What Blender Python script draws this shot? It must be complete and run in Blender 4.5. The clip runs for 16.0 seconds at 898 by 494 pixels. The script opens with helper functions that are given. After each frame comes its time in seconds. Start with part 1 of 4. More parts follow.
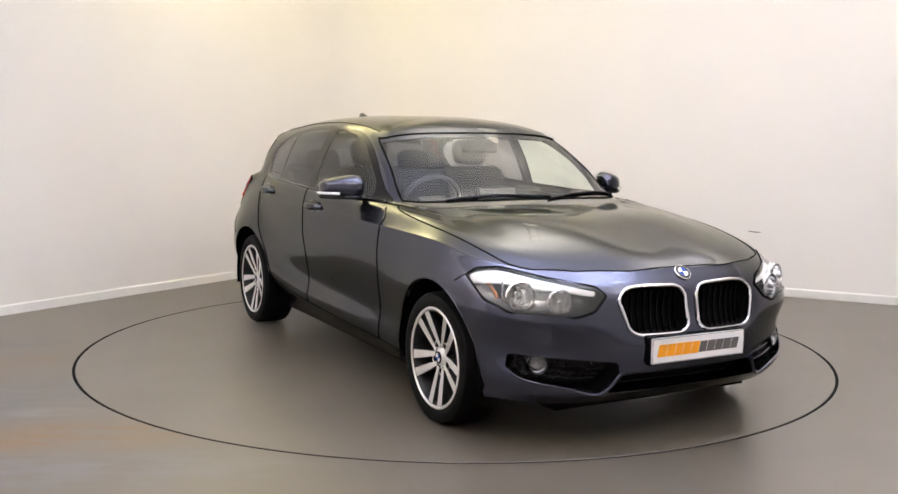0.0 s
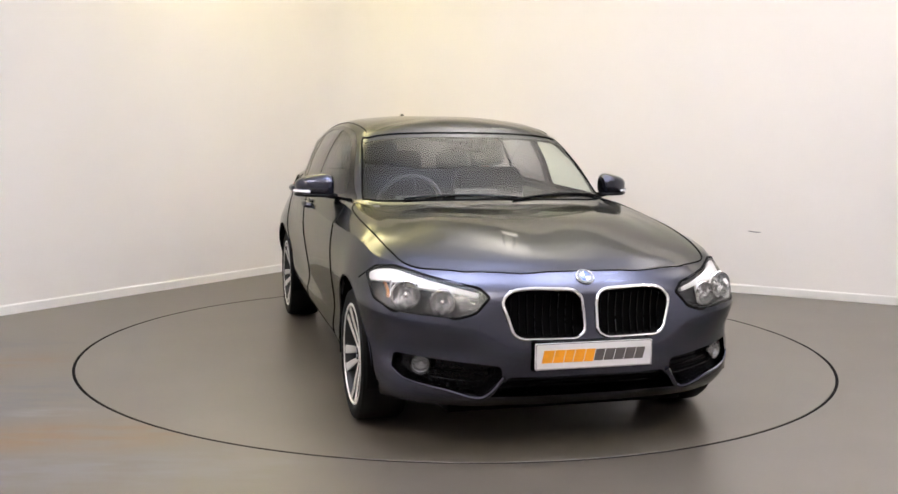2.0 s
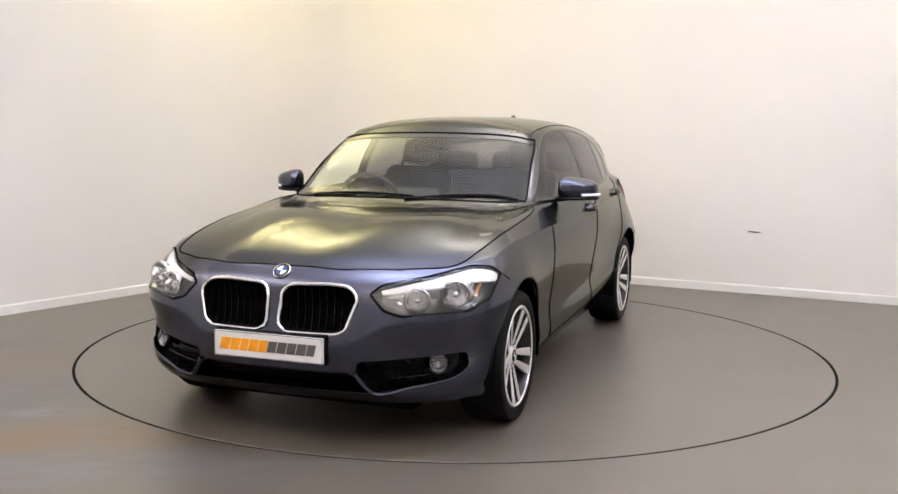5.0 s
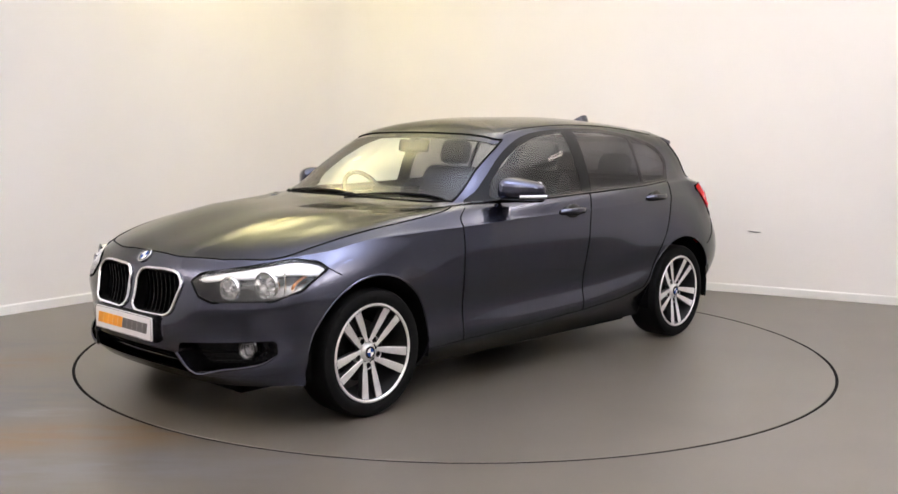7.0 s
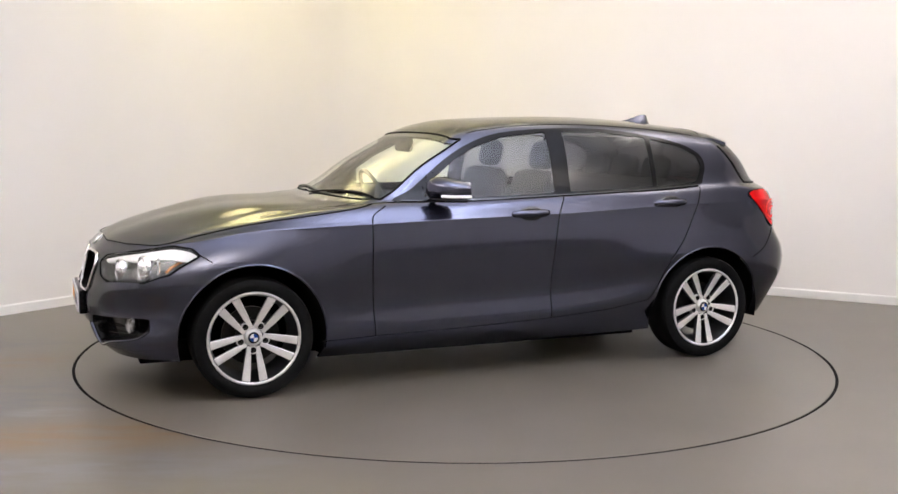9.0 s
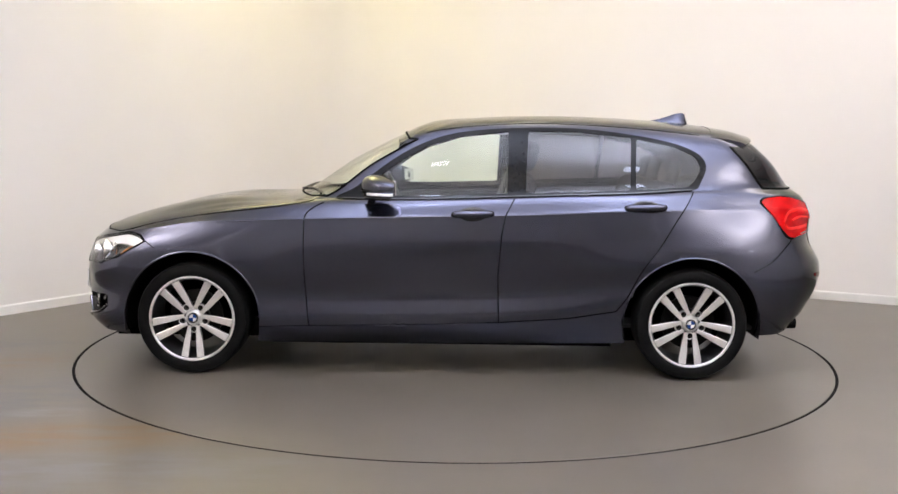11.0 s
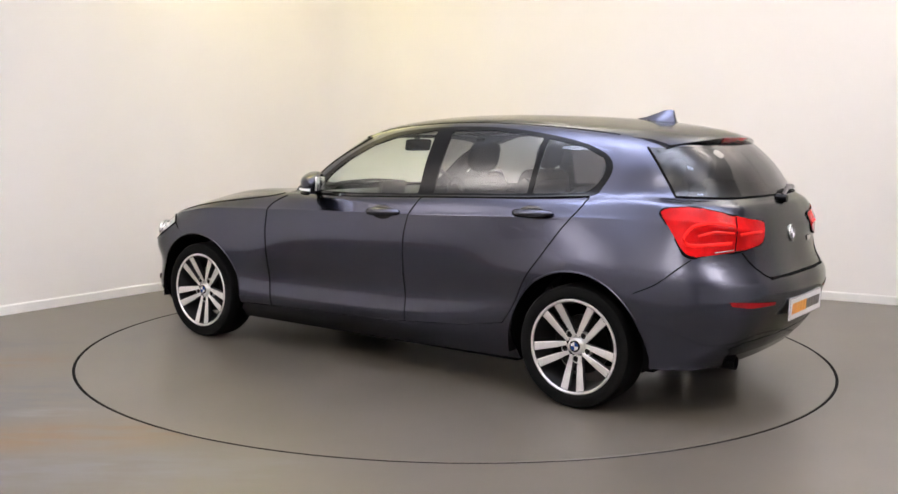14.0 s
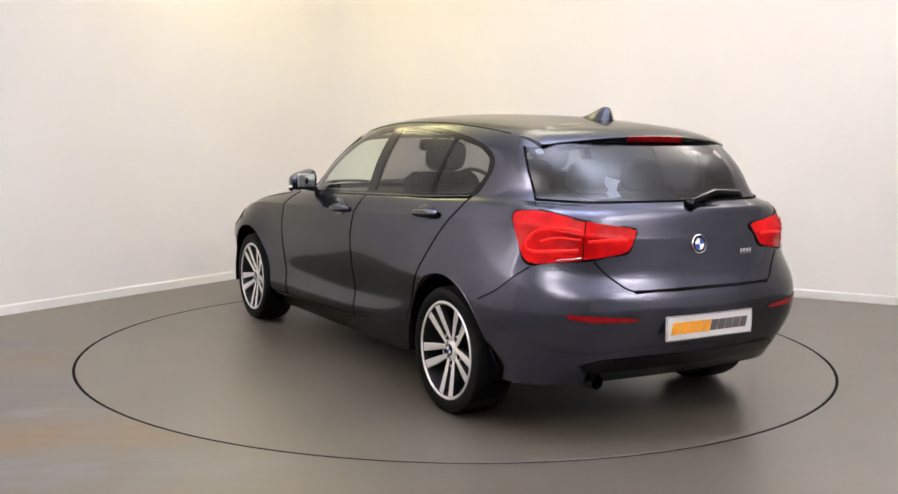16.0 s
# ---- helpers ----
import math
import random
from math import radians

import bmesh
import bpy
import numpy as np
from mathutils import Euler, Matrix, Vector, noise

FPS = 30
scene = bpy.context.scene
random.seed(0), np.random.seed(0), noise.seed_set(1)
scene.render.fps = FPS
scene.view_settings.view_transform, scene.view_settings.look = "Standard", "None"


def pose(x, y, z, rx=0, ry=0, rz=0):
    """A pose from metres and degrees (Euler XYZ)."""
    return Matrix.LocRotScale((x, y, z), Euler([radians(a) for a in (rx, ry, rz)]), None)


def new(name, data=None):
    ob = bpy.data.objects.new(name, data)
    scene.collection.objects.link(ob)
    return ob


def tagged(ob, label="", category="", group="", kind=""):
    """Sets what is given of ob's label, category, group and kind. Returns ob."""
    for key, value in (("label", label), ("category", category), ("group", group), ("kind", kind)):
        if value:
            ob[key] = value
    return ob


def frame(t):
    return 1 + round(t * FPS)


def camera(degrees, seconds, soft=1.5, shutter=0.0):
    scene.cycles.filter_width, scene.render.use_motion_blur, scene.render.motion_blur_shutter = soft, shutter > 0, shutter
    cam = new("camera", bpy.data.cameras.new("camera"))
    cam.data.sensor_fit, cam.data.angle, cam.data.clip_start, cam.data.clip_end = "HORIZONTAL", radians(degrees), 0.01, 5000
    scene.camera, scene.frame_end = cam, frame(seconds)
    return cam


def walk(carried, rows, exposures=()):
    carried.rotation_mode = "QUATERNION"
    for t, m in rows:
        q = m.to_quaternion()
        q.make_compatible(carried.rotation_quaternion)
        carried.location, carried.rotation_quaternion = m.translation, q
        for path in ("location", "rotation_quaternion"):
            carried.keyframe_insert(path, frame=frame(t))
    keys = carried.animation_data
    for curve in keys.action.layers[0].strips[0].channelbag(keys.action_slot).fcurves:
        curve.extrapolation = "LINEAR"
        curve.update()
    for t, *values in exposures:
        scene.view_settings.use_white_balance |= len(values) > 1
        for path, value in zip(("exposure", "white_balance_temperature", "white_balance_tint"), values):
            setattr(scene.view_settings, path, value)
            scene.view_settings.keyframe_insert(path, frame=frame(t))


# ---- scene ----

from mathutils.bvhtree import BVHTree

# ---- camera: stands still on a tripod
cam = camera(48.7, 16.0, soft=1.5)
CAM = pose(0, -6.216, 1.345, 83.44, 0, 0.402) @ pose(0, 0, 0, 0, 0, 0.679)
walk(cam, [(0.0, CAM), (16.0, CAM)], exposures=[(0.0, 0.0), (16.0, 0.0)])

# ---- light: studio lamps under the ceiling, all out of view, some added as fill
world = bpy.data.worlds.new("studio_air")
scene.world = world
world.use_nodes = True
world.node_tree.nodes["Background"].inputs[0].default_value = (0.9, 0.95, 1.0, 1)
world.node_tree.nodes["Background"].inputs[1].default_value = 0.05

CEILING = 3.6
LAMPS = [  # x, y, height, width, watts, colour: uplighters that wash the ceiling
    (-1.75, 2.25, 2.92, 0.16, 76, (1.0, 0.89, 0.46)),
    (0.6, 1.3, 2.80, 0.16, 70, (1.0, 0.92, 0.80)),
    # unseen fill, added to brighten the right wall
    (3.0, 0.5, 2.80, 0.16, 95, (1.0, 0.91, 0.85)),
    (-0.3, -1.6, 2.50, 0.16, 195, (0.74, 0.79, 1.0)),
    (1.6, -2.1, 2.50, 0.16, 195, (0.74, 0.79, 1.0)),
    # three more unseen fills, added to brighten walls and the camera side
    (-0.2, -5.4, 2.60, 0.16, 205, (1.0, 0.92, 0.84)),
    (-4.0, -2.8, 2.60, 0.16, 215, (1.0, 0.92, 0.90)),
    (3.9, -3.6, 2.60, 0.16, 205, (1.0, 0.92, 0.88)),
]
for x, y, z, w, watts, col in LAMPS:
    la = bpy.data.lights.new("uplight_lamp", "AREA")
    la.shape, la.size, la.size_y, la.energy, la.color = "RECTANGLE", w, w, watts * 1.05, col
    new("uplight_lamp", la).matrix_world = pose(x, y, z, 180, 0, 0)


# ---- materials
def mat(name, color, rough=0.5, metal=0.0, coat=0.0, vary=0.08, scale=12.0, bump=0.0, bscale=80.0, ior=1.5, spec=0.5):
    m = bpy.data.materials.new(name)
    m.use_nodes = True
    nt, b = m.node_tree, m.node_tree.nodes["Principled BSDF"]
    b.inputs["Roughness"].default_value = rough
    b.inputs["Metallic"].default_value = metal
    b.inputs["Coat Weight"].default_value = coat
    b.inputs["Coat Roughness"].default_value = 0.03
    b.inputs["IOR"].default_value = ior
    b.inputs["Specular IOR Level"].default_value = spec
    tc = nt.nodes.new("ShaderNodeTexCoord")
    n = nt.nodes.new("ShaderNodeTexNoise")
    n.inputs["Scale"].default_value, n.inputs["Detail"].default_value = scale, 6
    nt.links.new(tc.outputs["Object"], n.inputs["Vector"])
    r = nt.nodes.new("ShaderNodeValToRGB")
    r.color_ramp.elements[0].position, r.color_ramp.elements[1].position = 0.3, 0.7
    r.color_ramp.elements[0].color = (*[c * (1 - vary) for c in color], 1)
    r.color_ramp.elements[1].color = (*[min(1, c * (1 + vary)) for c in color], 1)
    nt.links.new(n.outputs["Fac"], r.inputs["Fac"])
    nt.links.new(r.outputs["Color"], b.inputs["Base Color"])
    if bump:
        n2 = nt.nodes.new("ShaderNodeTexNoise")
        n2.inputs["Scale"].default_value, n2.inputs["Detail"].default_value = bscale, 4
        nt.links.new(tc.outputs["Object"], n2.inputs["Vector"])
        bp = nt.nodes.new("ShaderNodeBump")
        bp.inputs["Strength"].default_value, bp.inputs["Distance"].default_value = bump, 0.004
        nt.links.new(n2.outputs["Fac"], bp.inputs["Height"])
        nt.links.new(bp.outputs["Normal"], b.inputs["Normal"])
    return m


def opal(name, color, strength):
    """Opal plastic with a glow added, for the unseen lamp trays."""
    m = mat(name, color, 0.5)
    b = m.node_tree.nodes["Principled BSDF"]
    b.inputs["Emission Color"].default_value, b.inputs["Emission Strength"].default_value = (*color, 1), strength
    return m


def glass(name, tint, rough=0.0):
    """Thin pane: tinted see-through with a mirror gloss by Fresnel."""
    m = bpy.data.materials.new(name)
    m.use_nodes = True
    nt = m.node_tree
    nt.nodes.remove(nt.nodes["Principled BSDF"])
    t, g = nt.nodes.new("ShaderNodeBsdfTransparent"), nt.nodes.new("ShaderNodeBsdfGlossy")
    t.inputs["Color"].default_value = (*tint, 1)
    g.inputs["Roughness"].default_value = rough
    lw = nt.nodes.new("ShaderNodeLayerWeight")
    lw.inputs["Blend"].default_value = 0.5
    p5 = nt.nodes.new("ShaderNodeMath")
    p5.operation, p5.inputs[1].default_value = "POWER", 5.0
    f = nt.nodes.new("ShaderNodeMath")
    f.operation = "MULTIPLY_ADD"
    f.inputs[1].default_value, f.inputs[2].default_value = 0.85, 0.065
    nt.links.new(lw.outputs["Facing"], p5.inputs[0])
    nt.links.new(p5.outputs[0], f.inputs[0])
    mix = nt.nodes.new("ShaderNodeMixShader")
    nt.links.new(f.outputs[0], mix.inputs[0])
    nt.links.new(t.outputs[0], mix.inputs[1])
    nt.links.new(g.outputs[0], mix.inputs[2])
    nt.links.new(mix.outputs[0], nt.nodes["Material Output"].inputs["Surface"])
    return m


def floor_material(name, streaks):
    """Satin painted concrete, with worn, rust-tinted streaks where asked."""
    m = mat(name, (0.093, 0.080, 0.064), 0.34, vary=0.10, scale=1.6)
    nt, b = m.node_tree, m.node_tree.nodes["Principled BSDF"]
    tc = nt.nodes.new("ShaderNodeTexCoord")
    if streaks:
        old = b.inputs["Base Color"].links[0].from_socket
        for col, cx, cy, sx, sy, amount in (((0.115, 0.064, 0.020), -1.70, -1.92, 0.95, 0.24, 0.9), ((0.112, 0.062, 0.022), -2.75, -0.55, 0.75, 0.24, 0.8),
                                            ((0.062, 0.062, 0.066), -2.25, -1.30, 0.75, 0.42, 0.75), ((0.110, 0.110, 0.116), -1.5, -2.35, 1.0, 0.26, 0.7),
                                            ((0.060, 0.060, 0.064), -2.95, -0.10, 0.7, 0.17, 0.7), ((0.17, 0.17, 0.175), -1.93, -1.60, 0.22, 0.09, 0.7)):
            mp = nt.nodes.new("ShaderNodeMapping")
            mp.vector_type = "TEXTURE"
            mp.inputs["Location"].default_value, mp.inputs["Scale"].default_value = (cx + 0.45 * sx, cy + 0.45 * sy, 0), (sx * 1.15, sy * 1.15, 1)
            mp.inputs["Rotation"].default_value = (0, 0, 0.12)
            nz = nt.nodes.new("ShaderNodeTexNoise")
            nz.inputs["Scale"].default_value, nz.inputs["Detail"].default_value = 3.4, 9
            va = nt.nodes.new("ShaderNodeVectorMath")
            va.operation = "MULTIPLY_ADD"
            va.inputs[1].default_value = (0.9, 0.9, 0)
            nt.links.new(tc.outputs["Object"], mp.inputs["Vector"])
            nt.links.new(tc.outputs["Object"], nz.inputs["Vector"])
            nt.links.new(nz.outputs["Color"], va.inputs[0])
            nt.links.new(mp.outputs[0], va.inputs[2])
            gr = nt.nodes.new("ShaderNodeTexGradient")
            gr.gradient_type = "SPHERICAL"
            nt.links.new(va.outputs[0], gr.inputs["Vector"])
            mr = nt.nodes.new("ShaderNodeMapRange")
            mr.inputs["From Max"].default_value, mr.inputs["To Max"].default_value = 0.6, amount
            nt.links.new(gr.outputs["Fac"], mr.inputs["Value"])
            grain = nt.nodes.new("ShaderNodeTexNoise")
            grain.inputs["Scale"].default_value, grain.inputs["Detail"].default_value = 7.0, 10
            stretch = nt.nodes.new("ShaderNodeMapping")
            stretch.inputs["Scale"].default_value = (0.5, 1.9, 1)
            nt.links.new(tc.outputs["Object"], stretch.inputs["Vector"])
            nt.links.new(stretch.outputs[0], grain.inputs["Vector"])
            worn = nt.nodes.new("ShaderNodeMapRange")
            worn.inputs["From Min"].default_value, worn.inputs["From Max"].default_value = 0.36, 0.62
            nt.links.new(grain.outputs["Fac"], worn.inputs["Value"])
            both = nt.nodes.new("ShaderNodeMath")
            both.operation = "MULTIPLY"
            nt.links.new(mr.outputs[0], both.inputs[0])
            nt.links.new(worn.outputs[0], both.inputs[1])
            mx = nt.nodes.new("ShaderNodeMix")
            mx.data_type = "RGBA"
            mx.inputs["B"].default_value = (*col, 1)
            for sock in mx.inputs:
                if sock.identifier == "B_Color":
                    sock.default_value = (*col, 1)
                if sock.identifier == "A_Color":
                    nt.links.new(old, sock)
                if sock.identifier == "Factor_Float":
                    nt.links.new(both.outputs[0], sock)
            old = [o for o in mx.outputs if o.identifier == "Result_Color"][0]
        nt.links.new(old, b.inputs["Base Color"])
    return m


WALL = mat("wall_paint", (0.81, 0.775, 0.735), 0.5, vary=0.012, scale=1.5, bump=0.05, bscale=60)
BOUNCEGREY = mat("rear_bounce_grey", (0.52, 0.51, 0.51), 0.8, vary=0.1, scale=2)
CEIL = mat("ceiling_paint", (0.66, 0.66, 0.66), 0.8, vary=0.02, scale=2)
SKIRT = mat("skirting_paint", (0.80, 0.78, 0.74), 0.35, vary=0.02, scale=5)
FLOOR = floor_material("floor_paint", True)
DISC = floor_material("turntable_paint", False)
PIT = mat("pit_dark", (0.003, 0.003, 0.003), 0.9, spec=0.05)
PAINT = mat("mineral_grey_paint", (0.068, 0.071, 0.102), 0.22, metal=0.96, coat=0.6, vary=0.03, scale=900, spec=0.2)
PAINT.node_tree.nodes["Principled BSDF"].inputs["Specular Tint"].default_value = (0.3, 0.3, 0.16, 1)
BLACK = mat("satin_black_plastic", (0.004, 0.004, 0.0045), 0.16, vary=0.15, scale=60, spec=0.16)
GLOSSBLACK = mat("gloss_black_trim", (0.004, 0.004, 0.005), 0.15, vary=0.1, scale=30, coat=0.5)
RUBBER = mat("tyre_rubber", (0.005, 0.005, 0.005), 0.6, vary=0.2, scale=40, bump=0.1, bscale=120, spec=0.10)
SEAM = mat("seam_dark", (0.003, 0.003, 0.003), 0.8, spec=0.05)
CHROME = mat("chrome", (0.82, 0.82, 0.83), 0.09, metal=1.0, vary=0.02, scale=20)
ALLOY = mat("machined_alloy", (0.76, 0.74, 0.72), 0.28, metal=0.55, vary=0.05, scale=70)
# dark alloy copy: wheel shade put into the colour; also the scuff's grey
ALLOYDARK = mat("alloy_shade_scuff_grey", (0.045, 0.044, 0.045), 0.35, metal=0.6, vary=0.08, scale=40)
IRON = mat("brake_iron", (0.022, 0.020, 0.019), 0.45, metal=0.8, vary=0.2, scale=60)
WHITE = mat("plate_white", (0.80, 0.79, 0.80), 0.3, vary=0.02, scale=8)
ORANGE = mat("plate_orange", (0.90, 0.36, 0.02), 0.35, vary=0.12, scale=18)
GREYINK = mat("plate_grey", (0.10, 0.09, 0.09), 0.35, vary=0.05, scale=20)
BLUE = mat("badge_blue", (0.02, 0.07, 0.30), 0.2, coat=0.5)
RED = mat("tail_red", (0.46, 0.004, 0.005), 0.10, vary=0.3, scale=10, spec=0.14)
REDLIGHT = mat("tail_red_bright", (0.92, 0.022, 0.018), 0.2, vary=0.06, scale=20, spec=0.12)
REDDARK = mat("tail_red_dark", (0.24, 0.005, 0.007), 0.12, vary=0.15, scale=20, spec=0.25)
AMBER = mat("amber_plastic", (0.55, 0.20, 0.06), 0.2, vary=0.1, scale=20)
HOUSING = mat("lamp_housing", (0.24, 0.24, 0.245), 0.22, metal=0.85, vary=0.15, scale=25)
MIRROR = mat("mirrored_reflector", (0.86, 0.86, 0.87), 0.07, metal=1.0, vary=0.03, scale=30)
SILVERED = mat("lamp_reflector", (0.90, 0.90, 0.90), 0.20, metal=0.85, vary=0.03, scale=30)
LEDWHITE = mat("light_guide", (0.92, 0.92, 0.91), 0.22, vary=0.02, scale=30)
CLOTH = mat("seat_cloth", (0.022, 0.0215, 0.023), 0.85, vary=0.25, scale=90, bump=0.2, bscale=300, spec=0.2)
TRIM = mat("cabin_plastic", (0.045, 0.045, 0.045), 0.6, vary=0.15, scale=70, bump=0.1, bscale=250, spec=0.3)
HEADLINER = mat("headliner", (0.30, 0.29, 0.27), 0.9, vary=0.04, scale=60)
CLEAR = glass("clear_glass", (0.88, 0.95, 0.90))
SCREEN = glass("windscreen_glass", (0.93, 0.97, 0.93))
TINT = glass("privacy_glass", (0.30, 0.30, 0.32))
DARKTINT = glass("dark_rear_glass", (0.13, 0.13, 0.145))
LENS = glass("lamp_lens", (0.93, 0.93, 0.93))


# ---- mesh helpers
def mesh_object(name, bm, material, smooth=True):
    me = bpy.data.meshes.new(name)
    bmesh.ops.recalc_face_normals(bm, faces=bm.faces)
    bm.to_mesh(me)
    bm.free()
    for p in me.polygons:
        p.use_smooth = smooth
    me.materials.append(material)
    return new(name, me)


def part(name, bm, material, parent, label="", smooth=True, angle=40):
    ob = mesh_object(name, bm, material, smooth)
    if smooth:
        ob.data.set_sharp_from_angle(angle=radians(angle))
    ob.parent = parent
    return tagged(ob, label)


def box_bm(x0, y0, z0, x1, y1, z1, bevel=0.0, seg=2):
    bm = bmesh.new()
    bmesh.ops.create_cube(bm, size=1)
    for v in bm.verts:
        v.co = Vector(((x0 + x1) / 2 + v.co.x * (x1 - x0), (y0 + y1) / 2 + v.co.y * (y1 - y0), (z0 + z1) / 2 + v.co.z * (z1 - z0)))
    if bevel:
        bmesh.ops.bevel(bm, geom=list(bm.edges), offset=bevel, segments=seg, affect="EDGES", profile=0.5)
    return bm


def revolve_bm(profile, n=48, axis="y", closed=True, center=(0, 0, 0)):
    """profile: (radius, offset along the axis)."""
    bm = bmesh.new()
    rings = []
    for k in range(n):
        a = 2 * math.pi * k / n
        row = []
        for r, o in profile:
            if axis == "y":
                p = (r * math.cos(a), o, r * math.sin(a))
            elif axis == "x":
                p = (o, r * math.cos(a), r * math.sin(a))
            else:
                p = (r * math.cos(a), r * math.sin(a), o)
            row.append(bm.verts.new(Vector(p) + Vector(center)))
        rings.append(row)
    m = len(profile)
    for k in range(n):
        for j in range(m if closed else m - 1):
            bm.faces.new((rings[k][j], rings[k][(j + 1) % m], rings[(k + 1) % n][(j + 1) % m], rings[(k + 1) % n][j]))
    return bm


def tube_bm(path, radius, sides=6, loop=False, flat=1.0, up=Vector((0, 0, 1)), bm=None):
    """A tube along a path of Vectors."""
    bm = bm or bmesh.new()
    n, rows = len(path), []
    for i, p in enumerate(path):
        a = path[(i - 1) % n] if loop or i else path[0]
        b = path[(i + 1) % n] if loop or i < n - 1 else path[-1]
        d = (b - a).normalized()
        s = d.cross(up)
        s = s.normalized() if s.length > 1e-4 else Vector((1, 0, 0))
        u = s.cross(d)
        rr = radius(i / max(1, n - 1)) if callable(radius) else radius
        rows.append([bm.verts.new(p + s * (rr * math.cos(2 * math.pi * k / sides)) + u * (rr * flat * math.sin(2 * math.pi * k / sides))) for k in range(sides)])
    for i in range(n if loop else n - 1):
        r0, r1 = rows[i], rows[(i + 1) % n]
        for k in range(sides):
            bm.faces.new((r0[k], r0[(k + 1) % sides], r1[(k + 1) % sides], r1[k]))
    if not loop:
        bm.faces.new(rows[0])
        bm.faces.new(rows[-1])
    return bm


def prism_bm(outline, y0, y1, bevel=0.0, axis="y"):
    """A flat outline (a, b) pushed through from y0 to y1."""
    bm = bmesh.new()
    def at(a, b, o):
        return {"y": (a, o, b), "x": (o, a, b), "z": (a, b, o)}[axis]
    lo = [bm.verts.new(at(a, b, y0)) for a, b in outline]
    hi = [bm.verts.new(at(a, b, y1)) for a, b in outline]
    bm.faces.new(lo)
    bm.faces.new(hi[::-1])
    n = len(outline)
    for i in range(n):
        bm.faces.new((lo[i], lo[(i + 1) % n], hi[(i + 1) % n], hi[i]))
    if bevel:
        bmesh.ops.recalc_face_normals(bm, faces=bm.faces)
        bmesh.ops.bevel(bm, geom=list(bm.edges), offset=bevel, segments=2, affect="EDGES", profile=0.5)
    return bm


def smooth_loop(pts, steps=4, closed=True):
    """Catmull-Rom through points of any dimension."""
    P = np.array(pts, float)
    n, out = len(P), []
    for i in range(n if closed else n - 1):
        if closed:
            a, b, c, d = P[(i - 1) % n], P[i], P[(i + 1) % n], P[(i + 2) % n]
        else:
            a, b, c, d = P[max(i - 1, 0)], P[i], P[i + 1], P[min(i + 2, n - 1)]
        for k in range(steps):
            t = k / steps
            out.append(0.5 * (2 * b + (c - a) * t + (2 * a - 5 * b + 4 * c - d) * t * t + (3 * b - a - 3 * c + d) * t ** 3))
    if not closed:
        out.append(P[-1])
    return [tuple(p) for p in out]


def rounded(pts, r=0.02, steps=4):
    """A polygon with rounded corners."""
    out, n = [], len(pts)
    for i in range(n):
        p, a, b = np.array(pts[i], float), np.array(pts[i - 1], float), np.array(pts[(i + 1) % n], float)
        la, lb = np.linalg.norm(a - p), np.linalg.norm(b - p)
        q = min(r, la * 0.45, lb * 0.45)
        s, e = p + (a - p) / la * q, p + (b - p) / lb * q
        for k in range(steps + 1):
            t = k / steps
            out.append(tuple((1 - t) ** 2 * s + 2 * t * (1 - t) * p + t * t * e))
    return out


